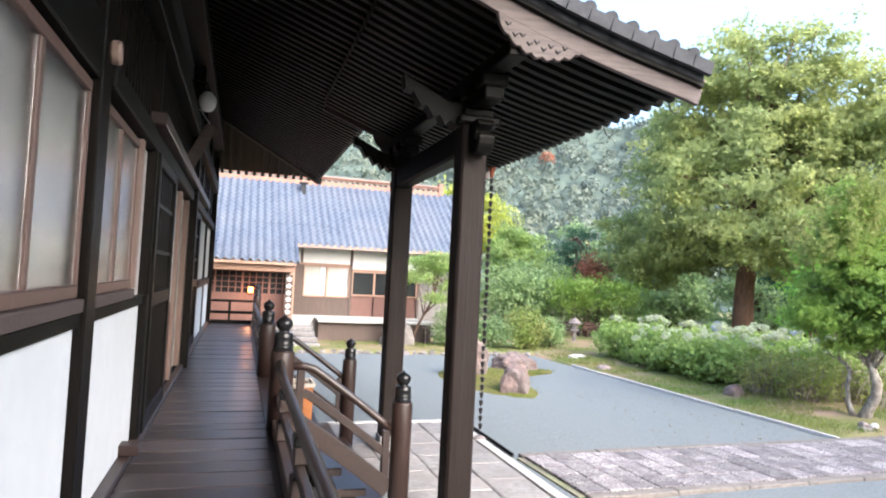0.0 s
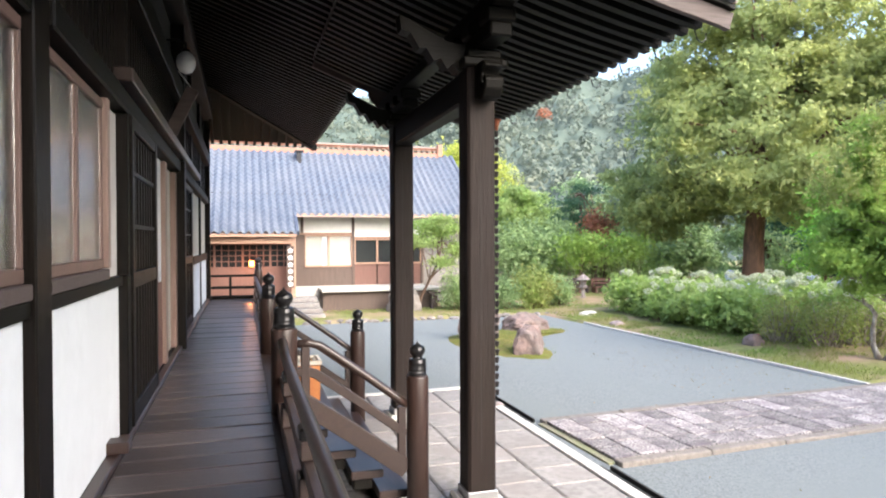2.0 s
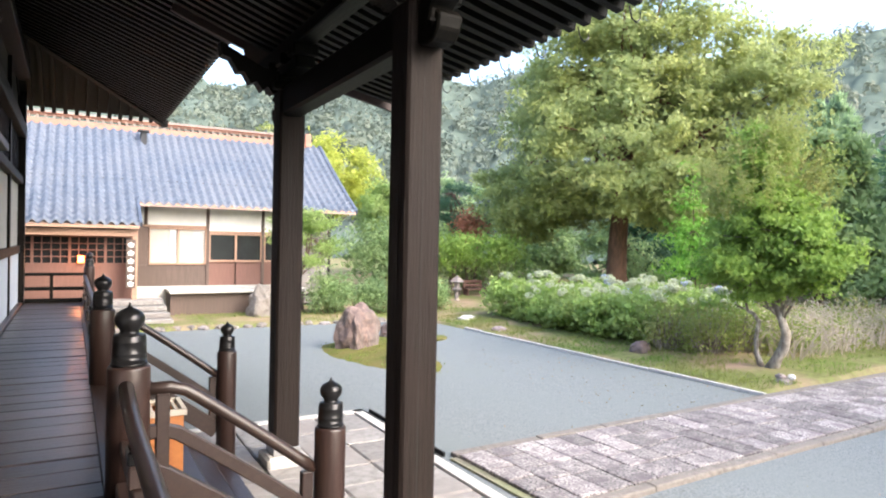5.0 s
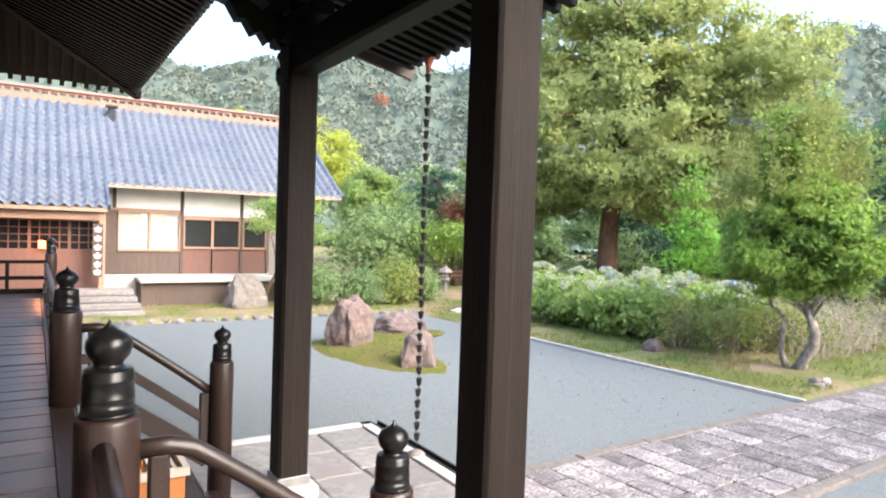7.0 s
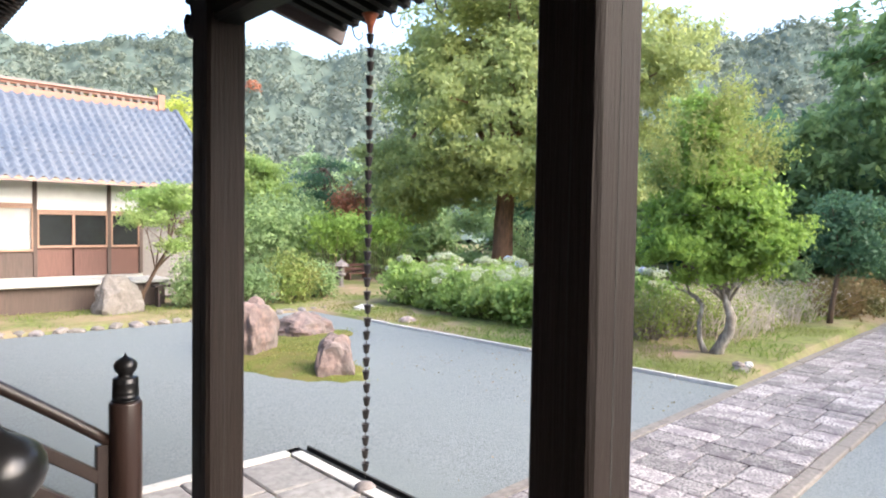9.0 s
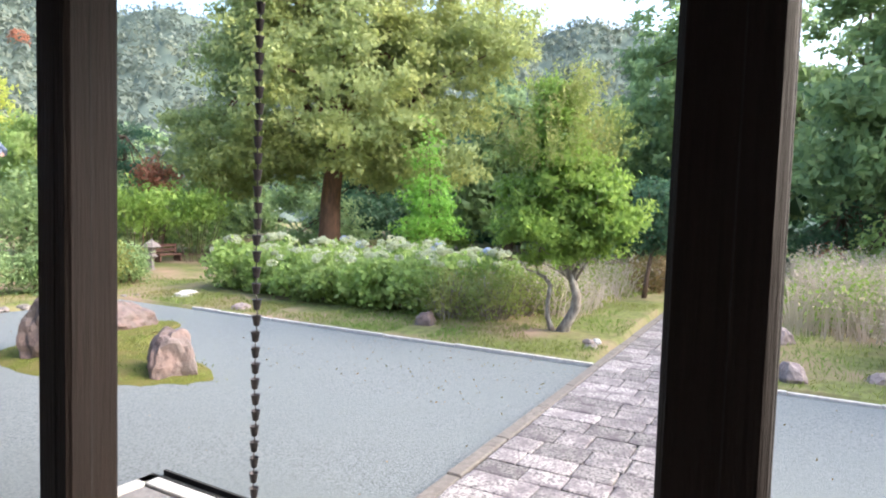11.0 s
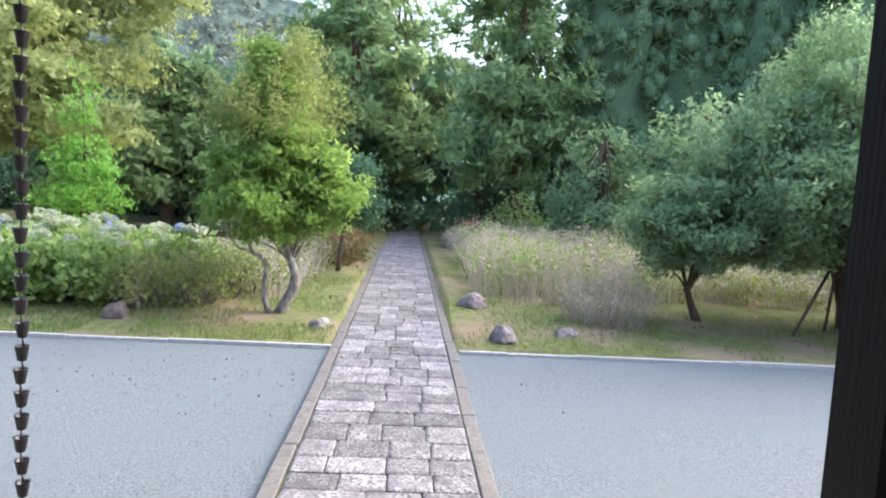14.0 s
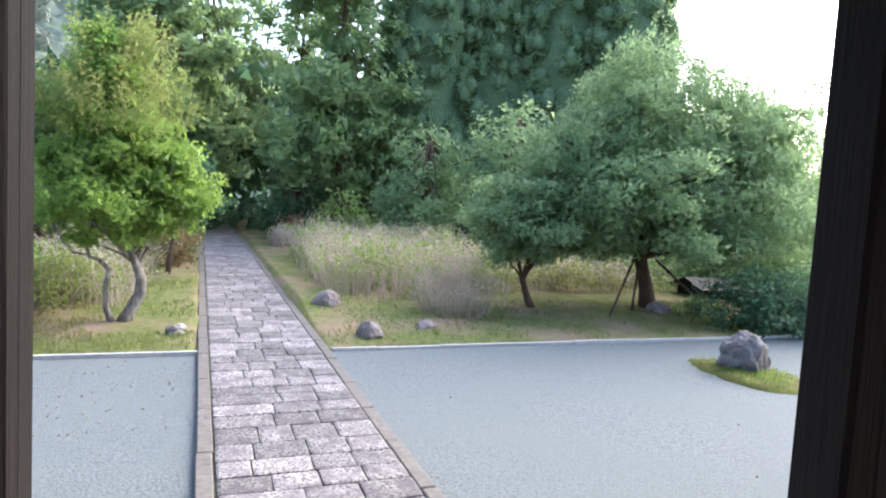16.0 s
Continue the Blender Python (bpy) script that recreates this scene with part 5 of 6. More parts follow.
# ---- plants ----
def bush(name, label, balls, n, per, spread, size, leaf, group="", stems=24, stem_mat=M_bark, flat=0.8, width=0.55, up=0.0):
    c = np.array([b[0] for b in balls]).mean(0)
    base = (c[0], c[1], 0.05)
    t = thing(name, base, label, "shrub", group)
    cs = clumps(balls, n, 0.5)
    cs[:, 2] = np.maximum(cs[:, 2], 0.08)
    pts = spray(cs, per, spread, flat)
    leaves("foliage", pts, size, leaf, t, width, up, None if up else outward(pts, balls), None, 3, 0.9)
    g = Mesh()
    for i in np.random.choice(n, min(stems, n), replace=False):
        p = cs[i]
        b = balls[int(np.argmin([np.linalg.norm(p - np.array(q[0])) for q in balls]))][0]
        s = Vector((b[0] + (p[0] - b[0]) * 0.35, b[1] + (p[1] - b[1]) * 0.35, 0.0))
        g.tube([s, s.lerp(Vector(p), 0.55) + Vector((0, 0, 0.08)), p], [0.012, 0.009, 0.004], 4)
    build("stems", g, stem_mat, t)
    return t


def hydrangea(x, y, r, h, label, flowers=8):
    t = thing("hydrangea", (x, y, 0.05), label, "shrub", "hydrangea bushes")
    balls = [((x, y, h * 0.52), (r, r, h * 0.5))]
    cs = clumps(balls, 150, 0.42)
    cs[:, 2] = np.maximum(cs[:, 2], 0.12)
    leaves("foliage", spray(cs, 13, 0.10, 0.7), 0.072, L_bright, t, 0.7)
    g = Mesh()
    for i in range(16):
        p = Vector(cs[i])
        s = Vector((x + (p.x - x) * 0.3, y + (p.y - y) * 0.3, 0.0))
        g.tube([s, s.lerp(p, 0.5), p], [0.011, 0.008, 0.004], 4)
    build("stems", g, M_bark, t)
    if flowers:
        pts, ptb = [], []
        for i in range(flowers):
            a, q = random.uniform(0, 6.283), random.uniform(0.1, 0.98)
            zz = h * (0.52 + 0.5 * math.sqrt(max(1 - q * q, 0.0))) + random.uniform(0.0, 0.08)
            c = np.array((x + r * q * math.cos(a), y + r * q * math.sin(a), zz))
            d = np.random.normal(size=(70, 3))
            d /= np.linalg.norm(d, axis=1)[:, None]
            (ptb if random.random() < 0.06 else pts).append(c + d * np.array((0.11, 0.11, 0.07)) * random.uniform(0.7, 1.25))
        if pts:
            leaves("flower_heads", np.concatenate(pts), 0.028, L_flower, t, 0.9)
        if ptb:
            tagged(leaves("blue_flower_heads", np.concatenate(ptb), 0.028, L_flowerblue, t, 0.9), "blue flower heads")
    return t


# two loose rows of hydrangeas behind the court
rows = [(12.7, 12.9), (12.9, 11.7), (12.8, 10.5), (12.6, 9.4), (12.3, 8.4), (12.5, 7.4), (13.9, 12.6), (14.2, 11.3), (14.1, 10.0), (13.9, 8.7), (14.0, 7.5), (15.4, 11.6), (15.6, 10.0), (15.5, 8.6), (15.3, 7.4), (14.4, 6.4)]
for i, (x, y) in enumerate(rows):
    hydrangea(x + random.uniform(-0.15, 0.15), y + random.uniform(-0.15, 0.15), random.uniform(0.72, 0.92), random.uniform(1.15, 1.42) + (0.12 if x > 13.5 else 0), "green hydrangea bush with pale cream flower heads", 7 + (7 if x > 13.5 else 0))
for x, y in ((12.4, 6.4), (12.8, 5.6), (13.6, 5.4), (14.4, 5.0)):
    bush("twiggy_shrub", "thin twiggy shrub with sparse green leaves", [((x, y, 0.6), (0.75, 0.7, 0.6))], 110, 10, 0.13, 0.048, L_twig, "twiggy shrubs", 90, M_barkgrey)


def stalks(name, label, x0, x1, y0, y1, n, h, leaf, group="", lean=0.18, green=None, inside=None, dome=0.0):
    """A stand of dry upright stalks with feathery tops."""
    t = thing(name, ((x0 + x1) / 2, (y0 + y1) / 2, 0.05), label, "shrub", group)
    px = np.random.uniform(x0, x1, n)
    py = np.random.uniform(y0, y1, n)
    if inside is not None:
        keep = np.array([inside(a, b) for a, b in zip(px, py)])
        px, py = px[keep], py[keep]
        n = len(px)
    swell = np.array([noise.noise(Vector((a * 0.9, b * 0.9, 3))) for a, b in zip(px, py)])
    hh = h * np.random.uniform(0.6, 1.1, n) * (0.92 + 0.42 * swell)
    dx, dy = np.random.normal(size=n) * lean, np.random.normal(size=n) * lean
    if dome:
        ox, oy = (px - (x0 + x1) / 2) / (x1 - x0) * 2, (py - (y0 + y1) / 2) / (y1 - y0) * 2
        far_out = np.minimum(ox * ox + oy * oy, 1.6)
        hh *= 1.0 - 0.45 * far_out
        dx, dy = dx + ox * dome, dy + oy * dome
    w = 0.010 if not dome else 0.009
    v, f = [], []
    for i in range(n):
        k = len(v)
        tx, ty = px[i] + dx[i] * hh[i], py[i] + dy[i] * hh[i]
        mx, my = px[i] + dx[i] * hh[i] * 0.35, py[i] + dy[i] * hh[i] * 0.35
        v += [(px[i] - w, py[i] + w, 0.02), (px[i] + w, py[i] - w, 0.02), (mx + w, my - w, hh[i] * 0.55), (mx - w, my + w, hh[i] * 0.55), (tx, ty, hh[i])]
        f += [(k, k + 1, k + 2, k + 3), (k + 3, k + 2, k + 4)]
    o = build("stalks", Mesh().add(v, f), leaf, t)
    tagged(o, kind="stuff")
    tops = np.stack([px + dx * hh, py + dy * hh, hh], 1)
    leaves("seed_heads", spray(tops, 5, 0.06, 1.0), 0.035, leaf, t, 0.4, 1.0)
    if green is not None:
        mids = np.stack([px + dx * hh * 0.5, py + dy * hh * 0.5, hh * np.random.uniform(0.25, 0.95, n)], 1)
        pick = mids[swell + np.random.normal(size=n) * 0.12 > 0.02]
        leaves("leaves", spray(pick, 9, 0.12, 0.8), 0.055, green, t, 0.5)
    return t


stalks("dry_shrub", "stand of pale dry stalks with green leaves beside the path", 14.6, 23.5, -4.6, 0.25, 2600, 1.4, L_dry, "dry shrubs", 0.2, L_garden, lambda a, b: b > -4.6 + max(0, 15.5 - a) * 1.5)
stalks("dry_shrub", "bare spreading twiggy shrub with dry stalks", 12.6, 13.9, -2.9, -1.4, 300, 1.3, L_dry, "dry shrubs", 0.3, None, lambda a, b: (a - 13.25) ** 2 + (b + 2.15) ** 2 < 0.5, 0.55)
stalks("dry_shrub", "greyish dry bush beside the mossy lawn", 15.6, 19.0, -9.5, -4.6, 1100, 0.95, L_dry, "dry shrubs", 0.3, L_twig)
stalks("dry_shrub", "thin pale dry grass behind the small tree", 13.6, 20.0, 4.1, 6.6, 700, 1.0, L_dry, "dry shrubs", 0.45, L_twig)
bush("brown_bush", "rounded russet-brown bush beside the path", [((20.0, 4.0, 0.6), (0.95, 0.8, 0.62)), ((21.4, 3.8, 0.6), (0.8, 0.7, 0.6))], 220, 12, 0.12, 0.06, L_brown)
bush("brown_bush", "low dry yellowish bush at the path's end", [((27.5, 0.1, 0.5), (1.4, 0.6, 0.5))], 160, 10, 0.14, 0.07, L_dry)

bush("red_bush", "small red-twigged bush at the wood's edge", [((33.5, -0.6, 0.7), (0.9, 0.7, 0.7))], 60, 8, 0.16, 0.09, L_red)

# small tree with a twisted grey trunk
tb = (12.6, 3.98, 0.05)
small = tree("small_tree", "small green garden tree with a twisted grey trunk", tb,
     [(12.61, 3.99, 0.0), (12.63, 3.89, 0.25), (12.63, 3.73, 0.55), (12.65, 3.71, 0.80), (12.63, 3.79, 1.05), (12.59, 3.91, 1.40), (12.61, 3.93, 1.9), (12.69, 3.93, 2.6), (12.69, 3.98, 3.4)], [0.15, 0.105, 0.10, 0.09, 0.075, 0.06, 0.05, 0.035, 0.015],
     [((12.59, 4.38, 2.05), (1.3, 1.05, 0.62)), ((12.69, 3.63, 2.1), (1.15, 0.9, 0.58)), ((12.69, 4.33, 2.9), (1.05, 0.95, 0.75)), ((12.69, 3.88, 2.9), (0.95, 0.85, 0.75)), ((12.69, 4.28, 3.75), (0.8, 0.72, 0.8)), ((12.69, 4.23, 4.5), (0.42, 0.4, 0.55)), ((12.59, 3.08, 2.4), (0.6, 0.45, 0.45))], 1000, 36, 0.10, 0.054, L_garden, M_barkgrey, 44, pads=90, pad_r=0.42)
build("side_stem", Mesh().tube([(12.59, 4.08, 0.0), (12.55, 4.15, 0.12), (12.51, 4.23, 0.35), (12.49, 4.23, 0.7), (12.51, 4.19, 0.98), (12.55, 4.33, 1.12), (12.57, 4.49, 1.18), (12.59, 4.55, 1.36), (12.59, 4.43, 1.8)], [0.06, 0.065, 0.05, 0.045, 0.042, 0.04, 0.035, 0.028, 0.02], 8).tube([(12.57, 4.49, 1.20), (12.59, 4.73, 1.24), (12.59, 4.89, 1.42), (12.61, 4.98, 1.7)], [0.022, 0.018, 0.014, 0.01], 6).tube([(12.61, 3.85, 1.2), (12.59, 3.63, 1.42), (12.61, 3.48, 1.7)], [0.045, 0.035, 0.02], 6), M_barkgrey, small, True)
g = Mesh()
pts = []
for i in range(130):
    a = random.uniform(0, 6.283)
    q = random.uniform(0.0, 1.15)
    s = Vector((12.64 + q * math.cos(a), 4.15 + q * 0.85 * math.sin(a), 4.4 - q * 1.15))
    lean = random.uniform(0.15, 0.6)
    e = s + Vector((math.cos(a) * lean, math.sin(a) * lean - 0.1, random.uniform(0.35, 1.05)))
    g.tube([s, s.lerp(e, 0.5) + Vector((0, 0, 0.06)), e], [0.006, 0.005, 0.003], 4)
    pts += [tuple(s.lerp(e, u)) for u in np.linspace(0.1, 1, 12)]
tagged(build("top_shoots", g, L_twig, small), "thin yellow-green upright shoots", kind="stuff")
leaves("shoot_leaves", spray(np.array(pts), 5, 0.06, 1.0), 0.036, L_twig, small, sides=3)

# the great golden-green tree
tree("great_tree", "great broad tree with golden-green autumn foliage", (22.0, 17.6, 0.1),
     [(22.0, 17.6, 0.0), (21.95, 17.6, 1.2), (22.0, 17.6, 2.6), (22.1, 17.5, 4.2), (22.3, 17.4, 6.5), (22.3, 17.4, 9.5)], [0.62, 0.46, 0.42, 0.38, 0.28, 0.1],
     [((22.0, 17.6, 6.5), (5.6, 5.9, 3.4)), ((22.5, 17.4, 10.0), (4.9, 5.0, 3.2)), ((22.6, 17.4, 12.6), (3.2, 3.3, 2.0)), ((19.9, 20.9, 4.6), (3.2, 3.2, 1.8)), ((22.2, 13.4, 4.8), (3.0, 2.8, 1.8)), ((24.4, 12.6, 8.7), (3.0, 2.9, 2.6)), ((21.0, 21.0, 9.2), (2.6, 2.4, 2.0))], 3300, 36, 0.27, 0.115, L_gold, M_barkred, 34, flat=0.5, pads=340, pad_r=1.1)
# sapling
tree("sapling", "slender lime-green sapling behind the hydrangeas", (18.2, 10.5, 0.1), [(18.2, 10.5, 0), (18.2, 10.5, 1.5), (18.25, 10.45, 3.0), (18.2, 10.5, 4.6)], [0.05, 0.04, 0.03, 0.01],
     [((18.2, 10.5, 1.7), (1.15, 1.1, 0.7)), ((18.2, 10.5, 2.8), (0.95, 0.95, 0.7)), ((18.2, 10.5, 3.9), (0.5, 0.5, 0.7)), ((18.2, 10.5, 4.9), (0.2, 0.2, 0.5))], 130, 26, 0.16, 0.07, L_sapling, M_bark, 16)
# round dark-leaved small tree beside the path
tree("round_tree", "small round dark-leaved tree beside the path", (18.36, 3.75, 0.1), [(18.36, 3.75, 0), (18.4, 3.7, 0.7), (18.4, 3.6, 1.4), (18.4, 3.6, 2.2)], [0.075, 0.06, 0.05, 0.02],
     [((18.4, 3.45, 2.1), (0.85, 0.9, 0.65)), ((18.4, 3.45, 2.85), (0.7, 0.7, 0.6))], 190, 26, 0.14, 0.06, L_dark, M_bark, 18)
# plum trees on the mossy lawn
plum = tree("plum_tree", "spreading plum tree with dense grey-green leaves", (13.85, -7.3, 0.1), [(13.82, -7.32, 0), (13.82, -7.22, 0.6), (13.82, -7.0, 1.3), (13.82, -7.1, 2.0), (13.9, -7.4, 2.9)], [0.24, 0.17, 0.15, 0.13, 0.05],
     [((13.7, -7.2, 2.75), (2.8, 3.3, 1.5)), ((13.9, -7.5, 4.2), (2.3, 2.7, 1.3)), ((13.9, -7.1, 5.2), (1.2, 1.5, 0.9)), ((13.7, -10.2, 3.1), (2.1, 2.3, 1.6)), ((13.7, -5.1, 2.9), (1.7, 1.5, 1.2)), ((13.6, -8.6, 1.9), (2.0, 2.0, 0.7)), ((13.9, -9.3, 4.2), (2.0, 2.0, 1.2)), ((13.8, -5.9, 3.9), (1.6, 1.5, 0.9))], 2700, 30, 0.14, 0.062, L_plum, M_bark, 40, group="plum trees", pads=420, pad_r=0.5)
tree("plum_tree", "smaller plum tree with a bent trunk", (13.83, -4.23, 0.1), [(13.8, -4.25, 0), (13.85, -4.1, 0.35), (13.85, -3.95, 0.75), (13.8, -4.1, 1.1), (13.8, -4.2, 1.7)], [0.11, 0.085, 0.075, 0.065, 0.03],
     [((13.7, -4.0, 1.95), (1.3, 1.5, 0.75)), ((13.8, -4.0, 2.6), (1.0, 1.1, 0.7))], 560, 34, 0.12, 0.058, L_plum, M_bark, 20, group="plum trees", pads=110, pad_r=0.42)
g = Mesh()
pts = []
for c, r, k in (((13.9, -7.5, 4.2), (2.3, 2.7, 1.3), 170), ((13.9, -7.1, 5.2), (1.2, 1.5, 0.9), 80), ((13.7, -10.2, 3.1), (2.1, 2.3, 1.6), 80), ((13.7, -5.1, 2.9), (1.7, 1.5, 1.2), 70)):
    for i in range(k):
        a, q = random.uniform(0, 6.283), math.sqrt(random.random()) * 0.95
        s = Vector((c[0] + r[0] * q * math.cos(a), c[1] + r[1] * q * math.sin(a), c[2] + r[2] * math.sqrt(1 - q * q) - 0.15))
        e = s + Vector((random.uniform(-0.15, 0.15), random.uniform(-0.15, 0.15), random.uniform(0.3, 0.75)))
        g.tube([s, s.lerp(e, 0.5), e], [0.008, 0.005, 0.003], 3)
        pts += [tuple(s.lerp(e, u)) for u in np.linspace(0.05, 1, 10)]
tagged(build("top_shoots", g, L_plum, plum), "thin yellow-green upright shoots", kind="stuff")
leaves("shoot_leaves", spray(np.array(pts), 3, 0.06, 1.0), 0.05, L_plum, plum, 0.45, 0.6, sides=3)
for a, b in (((12.7, -5.5, 0.05), (13.8, -6.9, 1.5)), ((13.3, -6.5, 0.05), (13.7, -6.9, 1.6)), ((13.0, -8.6, 0.05), (13.8, -7.4, 1.3))):
    tagged(build("tree_prop", Mesh().tube([a, b], 0.03, 7), M_bark, None, True), "thin wooden prop leaning against the plum tree", "prop", "tree props")
bush("evergreen_bush", "dense dark-green bush beside the gravel", [((11.4, -8.2, 0.6), (1.0, 1.2, 0.75)), ((11.2, -9.6, 0.7), (1.1, 1.1, 0.8))], 260, 22, 0.14, 0.06, L_dark)
bush("iris_clump", "small clump of pale narrow leaves", [((13.0, -8.0, 0.3), (0.35, 0.35, 0.3))], 40, 8, 0.08, 0.11, L_plum, width=0.12, up=2.0)
# dark low shed under the trees
shed = thing("well_cover", (15.4, -10.4, 0.05), "low dark roofed well cover half hidden by trees", "shed")
build("walls", Mesh().box(14.9, 15.9, -11.1, -9.8, 0, 0.45), M_void, shed)
build("roof", Mesh().add([(14.7, -11.3, 0.42), (14.7, -9.6, 0.42), (15.4, -9.6, 0.68), (15.4, -11.3, 0.68), (16.1, -11.3, 0.42), (16.1, -9.6, 0.42)], [(0, 3, 2, 1), (3, 4, 5, 2)]), M_tiledark, shed)
for x, y, r, h in ((16.8, -12.0, 1.6, 1.9), (18.6, -9.6, 1.4, 1.5), (15.2, -13.6, 1.6, 1.8), (13.0, -12.4, 1.3, 1.5), (20.5, -13.4, 1.8, 2.2)):
    bush("evergreen_bush", "dense dark-green bush under the trees", [((x, y, h * 0.5), (r, r, h * 0.52))], 200, 20, 0.18, 0.085, L_mid, "evergreen bushes")

# shrubs and trees right of the house
tree("garden_maple", "small fresh-green maple with a leaning trunk before the house", (6.55, 16.45, 0.05), [(6.5, 16.5, 0.0), (6.55, 16.4, 0.5), (6.8, 16.2, 1.1), (7.05, 15.95, 1.7), (7.15, 15.85, 2.4)], [0.07, 0.055, 0.045, 0.035, 0.015],
     [((6.5, 15.8, 2.45), (0.8, 0.7, 0.28)), ((7.2, 15.7, 2.9), (0.8, 0.7, 0.32)), ((7.6, 15.7, 2.2), (0.8, 0.7, 0.3)), ((6.4, 15.9, 2.95), (0.55, 0.5, 0.22)), ((7.0, 15.8, 1.8), (0.6, 0.5, 0.2))], 230, 26, 0.12, 0.05, L_bright, M_bark, 26, pads=36, pad_r=0.34)
bush("garden_shrub", "dense dark-green shrub beside the house", [((7.9, 16.1, 0.75), (0.75, 0.6, 0.8)), ((9.3, 15.8, 0.6), (0.7, 0.7, 0.6))], 260, 22, 0.13, 0.055, L_mid)
bush("garden_shrub", "loose yellow-green shrub at the court's corner", [((10.6, 15.7, 0.75), (0.8, 0.8, 0.75))], 150, 18, 0.16, 0.06, L_twig)
bush("garden_shrub", "low dark-green shrub on the lawn", [((11.75, 16.2, 0.6), (0.55, 0.6, 0.6))], 120, 20, 0.12, 0.055, L_mid)
bush("garden_shrub", "broad light-green leafy garden shrub", [((14.6, 19.8, 2.1), (1.6, 1.2, 0.8)), ((16.6, 19.4, 2.2), (1.3, 1.2, 0.75))], 170, 18, 0.2, 0.085, L_garden)
bush("garden_shrub", "tall green shrub behind the house corner", [((12.5, 21.5, 1.9), (2.0, 1.6, 1.6)), ((14.8, 23.0, 2.1), (2.0, 1.6, 1.5))], 330, 24, 0.24, 0.10, L_mid)
bush("garden_shrub", "small reddish autumn-coloured shrub", [((17.0, 22.2, 3.1), (0.9, 0.9, 0.8))], 80, 16, 0.2, 0.08, L_red)
bush("garden_shrub", "wide green shrub below the great tree", [((19.0, 22.6, 1.3), (2.4, 1.8, 1.3)), ((17.6, 25.0, 1.6), (2.2, 2.0, 1.6))], 320, 18, 0.25, 0.10, L_bright)
tree("yellow_tree", "bright yellow-green tree beyond the house", (12.4, 30.5, 0.0), [(12.4, 30.5, 0), (12.4, 30.5, 2.5), (12.5, 30.4, 5.5)], [0.22, 0.16, 0.05],
     [((12.4, 30.5, 5.2), (3.0, 2.4, 1.9)), ((12.6, 30.2, 7.0), (2.0, 1.6, 1.1)), ((14.6, 30.2, 5.6), (1.7, 1.6, 1.4))], 320, 30, 0.3, 0.13, L_yellow, M_bark, 16, pads=70, pad_r=0.75)
# small lantern and garden benches seen between the shrubs
lan = thing("stone_lantern", (13.83, 18.0, 0.0), "small dark stone lantern on the lawn", "lantern")
build("body", Mesh().lathe(13.83, 18.0, [(0.2, 0), (0.2, 0.12), (0.09, 0.2), (0.08, 0.5), (0.2, 0.56), (0.2, 0.62), (0.13, 0.64), (0.13, 0.84), (0.32, 0.88), (0.2, 1.0), (0.05, 1.08), (0.01, 1.14)], 6), M_rockg, lan)
for x, y, m, lab in ((16.0, 20.1, M_redwood, "red-brown wooden garden bench"), (15.0, 20.6, M_greywood, "pale wooden garden bench")):
    t = thing("garden_bench", (x, y, 0.05), lab, "bench", "garden benches")
    build("seat", Mesh().box(x - 0.5, x + 0.5, y - 0.2, y + 0.2, 0.38, 0.44), m, t, bevel=0.006)
    build("backrest", Mesh().box(x - 0.5, x + 0.5, y + 0.17, y + 0.2, 0.5, 0.62).box(x - 0.5, x + 0.5, y + 0.17, y + 0.2, 0.66, 0.78), m, t, bevel=0.006)
    build("legs", Mesh().box(x - 0.46, x - 0.4, y - 0.18, y + 0.2, 0, 0.38).box(x + 0.4, x + 0.46, y - 0.18, y + 0.2, 0, 0.38).box(x - 0.46, x - 0.4, y + 0.165, y + 0.205, 0.38, 0.78).box(x + 0.4, x + 0.46, y + 0.165, y + 0.205, 0.38, 0.78), m, t)


